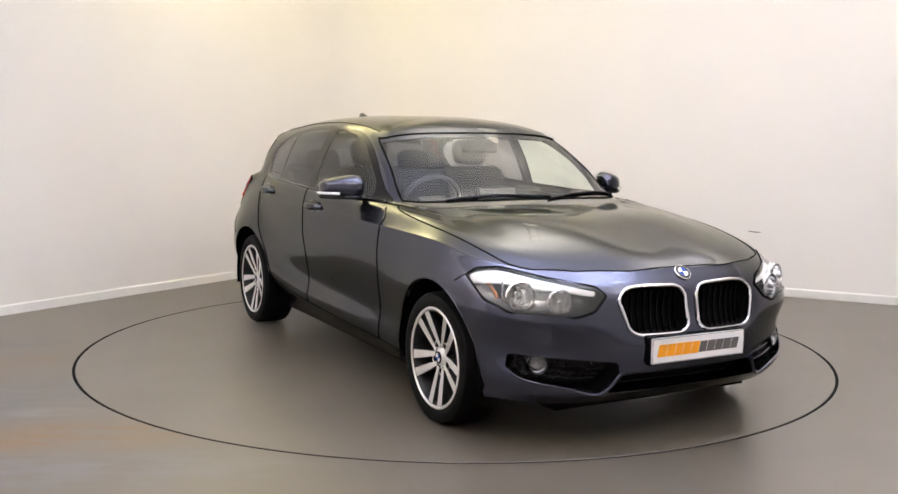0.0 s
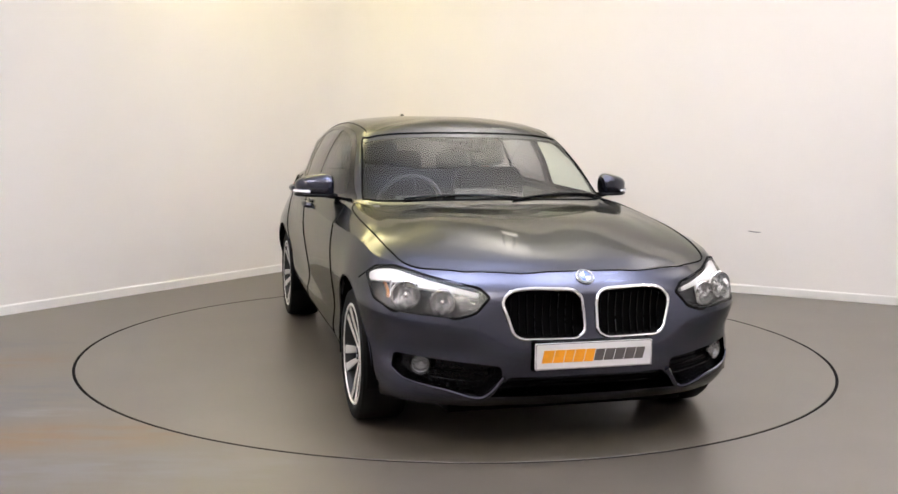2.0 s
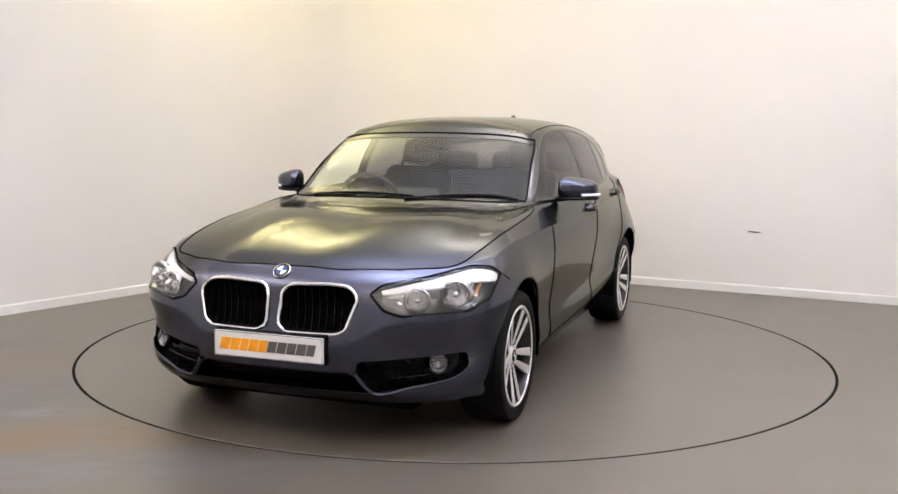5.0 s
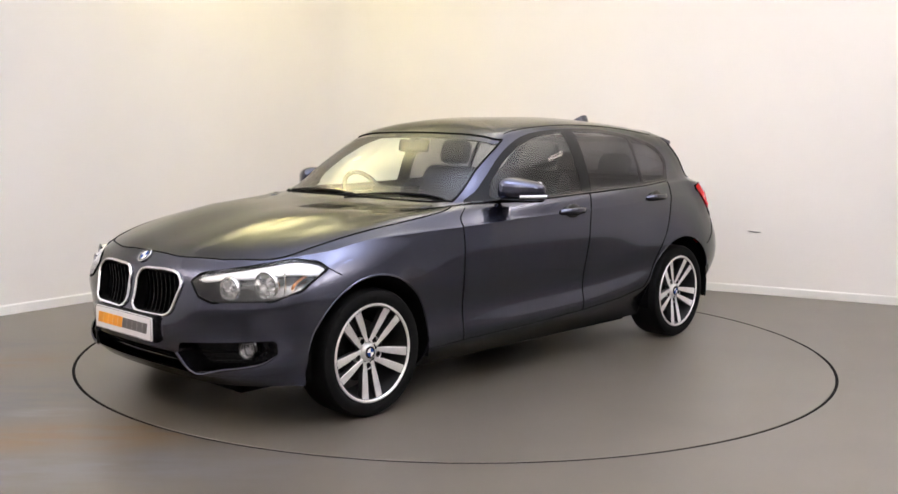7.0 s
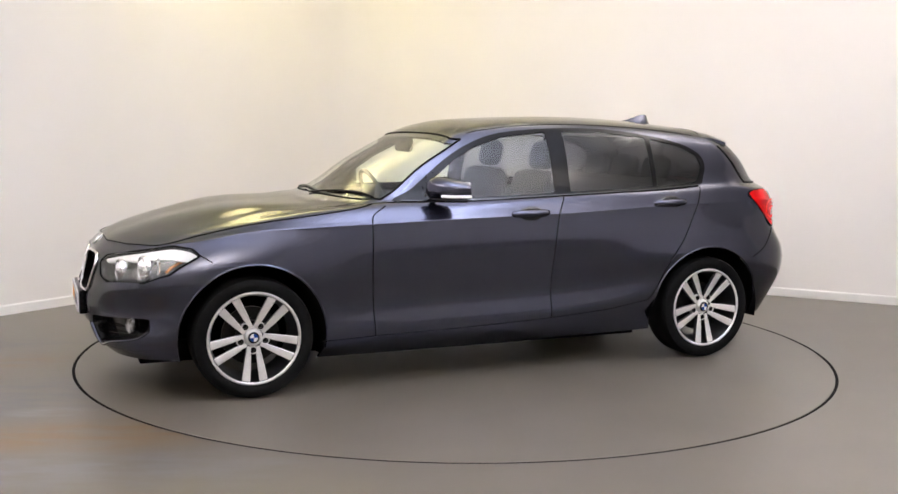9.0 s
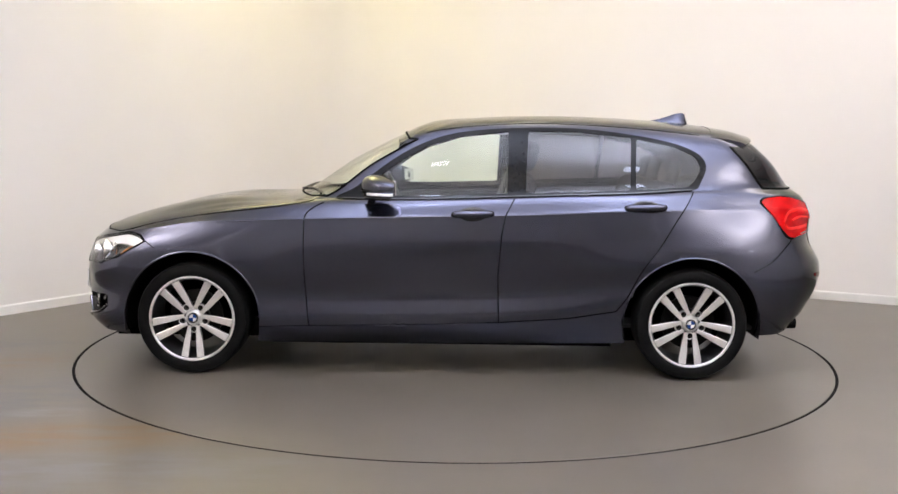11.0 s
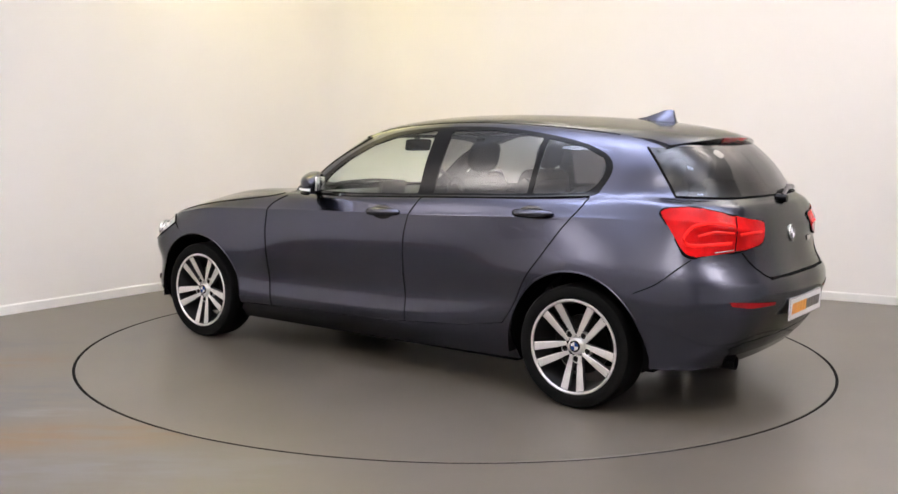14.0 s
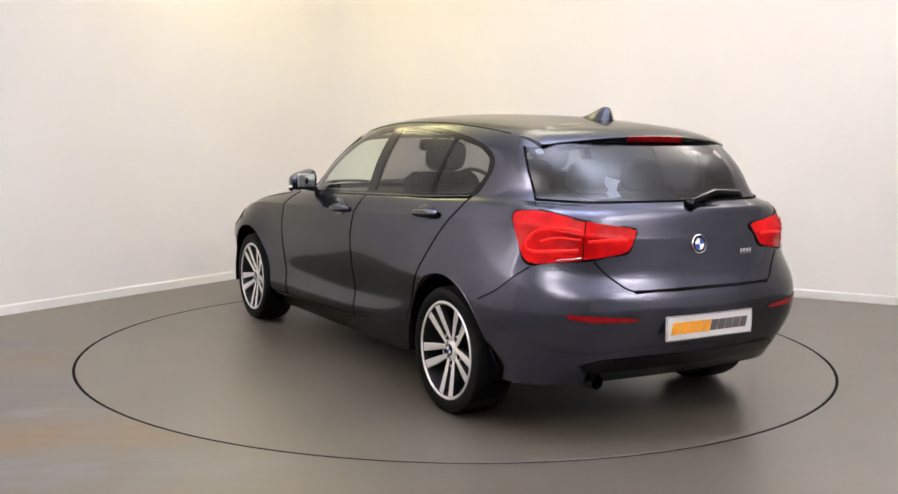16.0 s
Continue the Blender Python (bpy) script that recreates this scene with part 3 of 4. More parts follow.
cut([(-.1, .672), (.40, .672)] + smooth_loop([(.44, .69), (.50, .74), (.555, .80), (.60, .93), (.645, 1.03)], 3, False) + [(.60, 1.15), (.51, 1.30), (.48, 1.35), (-.1, 1.355)], EY, E2Z, lambda c: c.x < -1.6, GATE, (REARGLASS,))
cut(HEAD_LINE, DF, E2Z, lambda c: c.x > 1.4 and c.z > .5, HEAD)
cut(KIDNEY_LINE, EY, E2Z, lambda c: c.x > 1.6, KIDNEY)
cut(INTAKE_LINE, EY, E2Z, lambda c: c.x > 1.6, INTAKE)
cut(FOG_LINE, EY, E2Z, lambda c: c.x > 1.6 and c.z < .5, FOGBAY)
cut(TAIL_LINE, DR, E2Z, lambda c: c.x < -1.5, TAIL)
cut([(-1.3, .6), (-1.3, 1.1), (-1.045, 1.1), (-1.035, .6)], DR, E2Z, lambda c: c.x < -1.5 and .6 < c.z < 1.1, -1, tuple(k for k in range(-1, 99) if k != TAIL))
for f in shell.faces:
    if f[tag] == -1:
        f[tag] = TAIL_IN
cut(rounded([(.40, .548), (.40, .562), (.60, .578), (.70, .585), (.69, .565), (.60, .550)], .006), EY, E2Z, lambda c: c.x < -1.8, REFL)
cut([(-.1, .372), (.50, .372), (.60, .345), (.56, .305), (-.1, .305)], EY, E2Z, lambda c: c.x < -1.9, VALANCE)
for s in (1, -1):
    cut(circle(s * HUBX, HUBZ, ARCH), EX, E2Z, lambda c: c.y > .5 and c.z < .8, DROP)
bmesh.ops.delete(shell, geom=[f for f in shell.faces if f[tag] == DROP], context="FACES")
shell.normal_update()


def sheet(values, mirror=1, off=0.0, both=False, extra=None):
    """A copy of the shell's faces of these tags, on one flank or on both, moved along the normals by off."""
    bm = bmesh.new()
    lay = bm.verts.layers.float_vector.new("n0")
    for s in ((1, -1) if both else (mirror,)):
        made = {}
        for f in shell.faces:
            if f[tag] in values and f.calc_area() > 1e-9 and (extra is None or extra(f.calc_center_median())):
                vs = []
                for v in f.verts:
                    if v not in made:
                        q = v[NORM].normalized()
                        p = v.co + q * off
                        made[v] = bm.verts.new((p.x, p.y * s, p.z))
                        made[v][lay] = (q.x, q.y * s, q.z)
                    vs.append(made[v])
                bm.faces.new(vs if s * SIGN > 0 else vs[::-1])
    if both:
        bmesh.ops.remove_doubles(bm, verts=[v for v in bm.verts if abs(v.co.y) < 1e-4], dist=2e-4)
    return bm


def recess(values, vec, mirror=1, both=False, shrink=0.9, extra=None, front=0.004):
    """A tray behind the faces of these tags: a floor moved by vec and walls up to the rim."""
    bm = sheet(values, mirror, -front, both, extra)
    rim = [e for e in bm.edges if e.is_boundary]
    ring = {v for e in rim for v in e.verts}
    walls = bmesh.ops.extrude_edge_only(bm, edges=rim)
    fresh = {v for v in walls["geom"] if isinstance(v, bmesh.types.BMVert)}
    mids = sum((v.co for v in ring), Vector()) / max(1, len(ring))
    pairs = {}
    for v in fresh:
        pairs[v] = v.co.copy()
    vec = Vector((vec[0], vec[1] * (1 if both else mirror), vec[2]))
    for v in bm.verts:
        if v not in fresh:
            v.co = mids + (v.co - mids) * shrink + vec if not both else v.co + vec
    bm.verts.layers.float_vector.remove(bm.verts.layers.float_vector["n0"])
    return bm


def body_part(name, bm, material, parent, label="", thick=0.012):
    """A panel of the shell with its smooth normals and a turned-in edge of that depth."""
    lay = bm.verts.layers.float_vector.get("n0")
    if lay and thick:
        rim = {}
        for e in [e for e in bm.edges if e.is_boundary and not all(abs(v.co.y) < 1e-4 for v in e.verts)]:
            quad = []
            for v in e.verts:
                if v not in rim:
                    q = v[lay].normalized()
                    lo, hi = bm.verts.new(v.co - q * thick), bm.verts.new(v.co)
                    lo[lay] = hi[lay] = q
                    rim[v] = (hi, lo)
                quad.append(rim[v])
            bm.faces.new((quad[0][0], quad[1][0], quad[1][1], quad[0][1]))
    normals = [tuple(v[lay].normalized()) for v in bm.verts] if lay else None
    me = bpy.data.meshes.new(name)
    bm.to_mesh(me)
    bm.free()
    for p in me.polygons:
        p.use_smooth = True
    if normals:
        me.normals_split_custom_set_from_vertices(normals)
    else:
        me.set_sharp_from_angle(angle=radians(50))
    me.materials.append(material)
    ob = new(name, me)
    ob.parent = parent
    return tagged(ob, label)


def line_on_body(poly, e1, e2, out=0.0, mirror=1):
    res = []
    for a, b in poly:
        p, n = on_body(e1, e2, a, b, out)
        if p is not None:
            res.append(Vector((p.x, p.y * mirror, p.z)))
    return res


def dense(poly, step=0.02, closed=True):
    out = []
    n = len(poly)
    for i in range(n if closed else n - 1):
        a, b = np.array(poly[i], float), np.array(poly[(i + 1) % n], float)
        k = max(1, int(np.linalg.norm(b - a) / step))
        out += [tuple(a + (b - a) * q / k) for q in range(k)]
    if not closed:
        out.append(tuple(poly[-1]))
    return out


def build_car():
    car = new("car")
    tagged(car, "dark metallic grey five-door hatchback parked on the turntable", "car")
    # painted shell and panels
    body_part("body", sheet((BODY, FENDER), both=True), PAINT, car, "roof, pillars and wings in dark grey metallic paint")
    body_part("bonnet", sheet((BONNET,), both=True), PAINT, car, "smooth dark grey metallic bonnet")
    fb = body_part("front_bumper", sheet((FBUMP,), both=True), PAINT, car, "dark grey front bumper with black intakes")
    rb = body_part("rear_bumper", sheet((RBUMP,), both=True), PAINT, car, "dark grey rear bumper with black valance")
    gate = body_part("tailgate", sheet((GATE,), both=True), PAINT, car, "closed dark grey tailgate")
    body_part("valance", sheet((VALANCE,), both=True, off=0.002), BLACK, rb, "black plastic lower valance")
    body_part("cowl", sheet((COWL,), both=True), GLOSSBLACK, car, "gloss black band below the windscreen")
    body_part("windscreen", sheet((WIND,), both=True), SCREEN, car, "curved clear windscreen", 0)
    body_part("rear_window", sheet((REARGLASS,), both=True), DARKTINT, gate, "dark tinted rear window", 0)
    for s in (1, -1):
        fd = body_part("front_door", sheet((FDOOR,), s), PAINT, car, "closed dark grey front door")
        rd = body_part("rear_door", sheet((RDOOR,), s), PAINT, car, "closed dark grey rear door")
        body_part("door_card", sheet((FDOOR,), s, -0.05), TRIM, fd, "dark grey inner door trim")
        body_part("door_card", sheet((RDOOR,), s, -0.05), TRIM, rd, "dark grey inner door trim")
        body_part("sill", sheet((SILL,), s), PAINT, car, "dark grey painted side sill")
        body_part("window_frame", sheet((FRAME,), s, 0.0015), BLACK, car, "black window surround and pillar trim")
        body_part("window_pane", sheet((PANE_F,), s), CLEAR, fd, "clear front door glass", 0)
        body_part("window_pane", sheet((PANE_R,), s), TINT, rd, "dark privacy glass", 0)
        body_part("window_pane", sheet((PANE_Q,), s), TINT, rd, "dark privacy quarter glass", 0)
        # seams where panels meet
        front = smooth_loop([(.66, .955), (.745, .90), (.757, .80), (.757, .61), (.745, .40), (.733, .277)], 6, False)
        mid = dense([(-.40, 1.00), (-.345, .90), (-.325, .80), (-.308, .57), (-.316, .307)], .03, False)
        rear = smooth_loop([(-1.385, 1.035), (-1.35, .975), (-1.275, .87), (-1.19, .74), (-1.10, .615), (-1.02, .46), (-.96, .378)], 6, False)
        low = dense([(1.03, .268), (.74, .276), (.2, .286), (-.32, .307), (-.70, .335), (-.96, .378)], .04, False)
        bump = smooth_loop([(-1.93, .775), (-1.88, .73), (-1.80, .66), (-1.70, .61)], 6, False)
        fbump = dense([(1.64, .738), (1.58, .70)], .02, False)
        for nm, ln, holder, r in (("door_seam", front, fd, .0030), ("door_seam", mid, rd, .0030), ("door_seam", rear, rd, .0030), ("sill_seam", low, fd, .0024), ("bumper_seam", bump, rb, .0026), ("bumper_seam", fbump, fb, .0026)):
            path = line_on_body(dense(ln, .012, False), EX, E2Z, .0008, s)
            if len(path) > 2 or nm == "bumper_seam" and len(path) > 1:
                part(nm, tube_bm(path, r), SEAM, holder)
        # belt strip under the side glass
        belt = line_on_body(dense([(.56, .976), (.32, .976), (.05, .983), (-.32, .997), (-.70, 1.011), (-1.05, 1.023), (-1.38, 1.044)], .05, False), EX, E2Z, .002, s)
        part("belt_strip", tube_bm(belt, .007, 6), GLOSSBLACK, car, "black rubber strip under the side glass")
        bon = line_on_body(smooth_loop([(1.95, .50), (1.815, .685), (1.64, .745), (1.32, .772), (1.0, .780), (.80, .772), (.72, .745)], 14, False), EX, EY, .0004, s)
        part("bonnet_seam", tube_bm(bon, .0034), SEAM, car)
    seam = [p for p in line_on_body(smooth_loop([(1.95, .50), (2.022, .28), (2.028, .12), (2.028, .004)], 14, False), EX, EY, .0004)]
    seam += [Vector((p.x, -p.y, p.z)) for p in seam[::-1]]
    part("bonnet_seam", tube_bm(seam, .0028), SEAM, car)
    roof_parts(car, gate)
    front_end(car, fb)
    rear_end(car, rb, gate)
    for s in (1, -1):
        mirror(car, s)
        for x, y, z in ((-.165, .880, .905), (-1.11, .845, .948)):
            handle(car, x, y, z, s)
    under(car)
    cabin(car)
    wheels(car)
    return car


def roof_parts(car, gate):
    # aerial fin
    bm = bmesh.new()
    rows = []
    for k, (x, w, z) in enumerate(((-1.27, .004, 1.434), (-1.33, .034, 1.446), (-1.39, .042, 1.466), (-1.43, .042, 1.480), (-1.465, .036, 1.484), (-1.485, .028, 1.478), (-1.50, .022, 1.42))):
        rows.append([bm.verts.new(p) for p in ((x, -w, 1.415), (x, -w * .75, 1.415 + (z - 1.415) * .45), (x, -.004, z), (x, .004, z), (x, w * .75, 1.415 + (z - 1.415) * .45), (x, w, 1.415))])
    for a, b in zip(rows, rows[1:]):
        for k in range(5):
            bm.faces.new((a[k], a[k + 1], b[k + 1], b[k]))
    bm.faces.new(rows[-1])
    part("aerial_fin", bm, PAINT, car, "dark grey shark-fin aerial")
    # spoiler over the rear window
    bm = bmesh.new()
    rows = []
    for k in range(25):
        y = -.57 + 1.14 * k / 24
        q = (y / .585) ** 2
        xr = -1.835 + .075 * q * q + .06 * q
        xf = -1.58 + .07 * q
        zt, zr = tree.ray_cast(Vector((xf, abs(y), 3)), Vector((0, 0, -1)))[0].z + .002, 1.345 - .045 * q
        rows.append([bm.verts.new(p) for p in ((xf, y, zt), ((xf + xr) / 2, y, (zt + zr) / 2 + .008), (xr + .01, y, zr + .004), (xr, y, zr - .004), (xr + .006, y, zr - .016), (xr + .06, y, zr - .030), (xf - .06, y, zt - .05))])
    for a, b in zip(rows, rows[1:]):
        for k in range(7):
            bm.faces.new((a[k], a[(k + 1) % 7], b[(k + 1) % 7], b[k]))
    bm.faces.new(rows[0])
    bm.faces.new(rows[-1])
    sp = part("roof_spoiler", bm, PAINT, gate, "dark grey spoiler above the rear window", angle=35)
    bm = bmesh.new()
    rows = []
    for k in range(25):
        y = -.562 + 1.124 * k / 24
        q = (y / .585) ** 2
        x, z = -1.8355 + .075 * q * q + .06 * q, 1.345 - .045 * q
        d = .050 - .010 * q
        rows.append([bm.verts.new(p) for p in ((x + .006, y, z), (x - .0012, y, z - .006), (x + .004, y, z - .018), (x + .03, y, z - d), (x + .11, y, z - d * (1 + .5 * q)), (x + .13, y, z - .005))])
    for a, b in zip(rows, rows[1:]):
        for k in range(6):
            bm.faces.new((a[k], a[(k + 1) % 6], b[(k + 1) % 6], b[k]))
    bm.faces.new(rows[0])
    bm.faces.new(rows[-1])
    part("spoiler_lip", bm, GLOSSBLACK, sp, "gloss black underside of the spoiler")
    bm = bmesh.new()
    rows = []
    for k in range(9):
        y = -.17 + .34 * k / 8
        q = (y / .585) ** 2
        x, z = -1.8365 + .075 * q * q + .06 * q, 1.345 - .045 * q
        rows.append([bm.verts.new(p) for p in ((x + .006, y, z - .002), (x - .004, y, z - .007), (x + .0005, y, z - .019), (x + .012, y, z - .032))])
    for a, b in zip(rows, rows[1:]):
        for k in range(3):
            bm.faces.new((a[k], a[k + 1], b[k + 1], b[k]))
    part("brake_light", bm, REDDARK, sp, "long dark red high brake light")
    for s in (1, -1):
        rail = [Vector((x, s * (.557 + .012), z)) for x, z in ((.10, 1.352), (.0, 1.372), (-.14, 1.386), (-.42, 1.402), (-.74, 1.402), (-1.05, 1.389), (-1.30, 1.371), (-1.45, 1.355))]
        fine = [Vector(p) for p in smooth_loop([tuple(v) for v in rail], 4, False)]
        fine = [tree.find_nearest(Vector((p.x, abs(p.y), p.z)))[0] for p in fine]
        part("roof_seam", tube_bm([Vector((p.x, s * p.y, p.z)) for p in fine], .0028), SEAM, car, "dark roof channel strip")
    # windscreen rim and wipers
    for r0, nm in ((10, "windscreen_seal"), (12, "windscreen_seal")):
        row = net[r0 * RS]
        pts = [Vector(p) for p in row[:int(6.6 * CS) + 1]]
        pts = [Vector((p.x, -p.y, p.z)) for p in pts[:0:-1]] + pts
        part(nm, tube_bm(pts, .006), SEAM, car, "black windscreen seal")
    for s in (1, -1):
        pts = [Vector(net[i][int(6.6 * CS)]) for i in range(10 * RS, 12 * RS + 1)]
        part("windscreen_seal", tube_bm([Vector((p.x, s * p.y, p.z)) for p in pts], .006), SEAM, car, "black windscreen seal")
    def wiper(y0, y1, x0, x1):
        path = []
        for k in range(9):
            t = k / 8
            p = tree.ray_cast(Vector((x0 + (x1 - x0) * t, abs(y0 + (y1 - y0) * t), 3)), Vector((0, 0, -1)))[0]
            path.append(Vector((p.x, y0 + (y1 - y0) * t, p.z + .008)))
        w = part("wiper", tube_bm(path, .0065, 6), BLACK, car, "black windscreen wiper")
        part("wiper_blade", tube_bm([p + Vector((-.02, 0, -.006)) for p in path[2:]], .006, 6), RUBBER, w)
    wiper(-.50, .12, .795, .85)
    wiper(.08, .66, .885, .69)


def badge(car, at, normal, r, parent):
    """Round badge: silver rim, white face, two blue quarters."""
    m = Vector((0, 0, 1)).rotation_difference(Vector(normal)).to_matrix().to_4x4()
    place = Matrix.Translation(at) @ m
    def put(bm):
        bm.transform(place)
        return bm
    b = part("badge", put(revolve_bm([(.001, -.004), (r, -.004), (r, .003), (r * .93, .006), (r * .86, .004), (.001, .004)], 32, "z", False)), CHROME, parent, "round silver-rimmed badge")
    for k in range(4):
        bm = bmesh.new()
        c0 = bm.verts.new((0, 0, .0055))
        arc = [bm.verts.new((r * .62 * math.cos(a), r * .62 * math.sin(a), .0055)) for a in np.linspace(k * math.pi / 2, (k + 1) * math.pi / 2, 7)]
        for p, q in zip(arc, arc[1:]):
            bm.faces.new((c0, p, q))
        part("badge_quarter", put(bm), BLUE if k % 2 else WHITE, b)
    part("badge_ring", put(revolve_bm([(r * .62, .0045), (r * .88, .0045), (r * .88, .0058), (r * .62, .0058)], 32, "z")), GLOSSBLACK, b, "black badge ring")


def plate(parent, x, z, tilt, s):
    """Show plate with a dark surround; the dealer's mark is drawn as plain slanted blocks."""
    m = pose(x, 0, z, 0, tilt, 0) @ (Matrix.Identity(4) if s > 0 else pose(0, 0, 0, 0, 0, 180))
    def put(bm):
        bm.transform(m)
        return bm
    pl = part("number_plate", put(prism_bm(rounded([(-.26, -.0545), (.26, -.0545), (.26, .0545), (-.26, .0545)], .008), -.004, .004, axis="x")), WHITE, parent, "white show plate with orange and grey block mark", smooth=False)
    part("plate_edge", put(tube_bm([Vector((.004, a, b)) for a, b in rounded([(-.257, -.052), (.257, -.052), (.257, .052), (-.257, .052)], .008)], .0016, 5, True)), GREYINK, pl)
    widths = (.050, .047, .042, .047, .044, .044, .046, .046, .047, .042)
    y = -.228
    for k, w in enumerate(widths):
        h, sl = (.026 if k < 5 else .024), .012
        a = y + w - .0035
        o = [(y + sl / 2, h), (a + sl / 2, h), (a - sl / 2, -h), (y - sl / 2, -h)]
        part("mark_block", put(prism_bm(o, .0042, .0056, axis="x")), ORANGE if k < 5 else GREYINK, pl, smooth=False)
        y += w


def front_end(car, fb):
    for s in (1, -1):
        hl = body_part("headlight", recess((HEAD,), (-.10, -.055, 0), s, shrink=.95), HOUSING, car, "clear headlight with twin round lamps", 0)
        body_part("lens", sheet((HEAD,), s, .002), LENS, hl, "clear headlight lens", 0)
        rim = line_on_body(HEAD_LINE, DF, E2Z, .0, s)
        part("gasket", tube_bm(rim, .006, 6, True), SEAM, hl)
        # bright light guide: a broad band along the upper edge, wider towards the wing
        crest = smooth_loop([(-1.12, .690), (-1.0, .716), (-.90, .733), (-.80, .750), (-.70, .764), (-.61, .754), (-.568, .735)], 5, False)
        bm = bmesh.new()
        rows = []
        for k, (a, b) in enumerate(crest):
            t = k / (len(crest) - 1)
            w = .014 + .030 * min(1, t * 1.5) * (1 - .55 * max(0, t - .8) / .2)
            ring = [on_body(DF, E2Z, a, b - w * q, o)[0] for q, o in ((0, -.007), (.5, -.009), (1, -.014), (1, -.026), (0, -.024))]
            if all(p is not None for p in ring):
                rows.append([bm.verts.new((p.x, p.y * s, p.z)) for p in ring])
        for a, b in zip(rows, rows[1:]):
            for k in range(5):
                bm.faces.new((a[k], a[(k + 1) % 5], b[(k + 1) % 5], b[k]))
        bm.faces.new(rows[0])
        bm.faces.new(rows[-1])
        part("light_guide", bm, LEDWHITE, hl, "broad white light guide along the upper edge")
        for y, z, r, d in ((.735, .664, .060, .036), (.600, .644, .052, .034)):
            x = on_body(EY, E2Z, y, z)[0].x - d
            turned = pose(x, s * y, z, 0, 0, s * 14)
            bm = revolve_bm([(r, .0), (r * .98, .016), (r * .92, .016), (r * .86, -.012), (r * .66, -.038), (r * .36, -.052), (.002, -.056)], 28, "x", False)
            bm.transform(turned)
            rf = part("reflector", bm, MIRROR, hl, "round mirrored reflector bowl")
            bm = revolve_bm([(.001, .004), (r * .20, .0), (r * .26, -.012), (r * .24, -.05)], 16, "x", False)
            bm.transform(turned)
            part("bulb_cap", bm, CHROME, rf)
            bm = revolve_bm([(r * 1.0, .010), (r * 1.04, .018), (r * 1.12, .010), (r * 1.06, -.006)], 28, "x")
            bm.transform(turned)
            part("lamp_ring", bm, CHROME, rf)
            # thin silver bars added as upright glints in the bowl
            for q in (-.5, 0, .5):
                bm = box_bm(-.030, q * r - .0015, -r * .75, -.016, q * r + .0015, r * .75)
                bm.transform(turned)
                part("rib_glint", bm, SILVERED, rf, smooth=False)
        bm = box_bm(-.012, -.004, -.058, .006, .004, .050, .003)
        bm.transform(pose(on_body(EY, E2Z, .785, .672)[0].x - .035, s * .785, .672, 0, 0, s * 40))
        part("chrome_divider", bm, CHROME, hl, "chrome fin beside the outer lamp")
        path = line_on_body(smooth_loop([(-.625, .735), (-.68, .70), (-.70, .67)], 4, False), DF, E2Z, -.045, s)
        part("indicator", tube_bm(path, .007, 8), AMBER, hl, "amber side indicator")
        # kidney grille
        gr = body_part("grille", recess((KIDNEY,), (-.07, 0, 0), s, shrink=.98), PIT, fb, "black grille opening with chrome surround", 0)
        rim = line_on_body(dense(KIDNEY_LINE, .02), EY, E2Z, .004, s)
        part("grille_surround", tube_bm(rim, .0075, 8, True), CHROME, gr, "polished chrome surround")
        for k in range(9):
            y = .062 + k * .0345
            z0, z1 = .512 + max(0, (y - .30)) * .1, .690 - max(0, y - .30) * .35
            pts = [line_on_body([(y, z0 + (z1 - z0) * q / 8)], EY, E2Z, -.046 + .034 * (q / 8) ** 3, s)[0] for q in range(9)]
            if len(pts) > 2:
                part("grille_bar", tube_bm(pts, .0045, 6, flat=1.8, up=EX), BLACK, gr)
        # side intake with fog lamp
        bay = body_part("intake", recess((FOGBAY,), (-.06, 0, 0), s, shrink=.96), BLACK, fb, "black side intake", 0)
        for z0, z1 in ((.345, .372), (.305, .335)):
            pts = line_on_body([(.42 + .26 * q / 6, z0 + (z1 - z0) * q / 6) for q in range(7)], EY, E2Z, -.034, s)
            part("slat", tube_bm(pts, .005, 6, flat=.6), BLACK, bay)
        lip = line_on_body(smooth_loop([(.37, .345), (.45, .256), (.60, .288), (.74, .318), (.79, .36)], 5, False), EY, E2Z, .004, s)
        part("intake_lip", tube_bm(lip, lambda t: .011 * (1 - .6 * t), 8), PAINT, bay, "painted blade under the intake")
        fx = on_body(EY, E2Z, .685, .385)[0]
        bm = revolve_bm([(.040, -.03), (.040, .0), (.037, .006), (.032, .002), (.025, -.012), (.001, -.022)], 24, "x", False)
        bm.transform(pose(fx.x - .018, s * .685, .385, 0, 0, s * 22))
        fog = part("fog_lamp", bm, HOUSING, fb, "round clear fog lamp")
        bm = revolve_bm([(.037, .004), (.025, .009), (.001, .011)], 24, "x", False)
        bm.transform(pose(fx.x - .018, s * .685, .385, 0, 0, s * 22))
        part("fog_lens", bm, LENS, fog)
        bm = revolve_bm([(.041, .002), (.045, .006), (.048, .0), (.043, -.02)], 24, "x")
        bm.transform(pose(fx.x - .018, s * .685, .385, 0, 0, s * 22))
        part("fog_ring", bm, GLOSSBLACK, fog)
    body_part("lower_intake", recess((INTAKE,), (-.06, 0, 0), both=True), BLACK, fb, "wide black lower intake", 0)
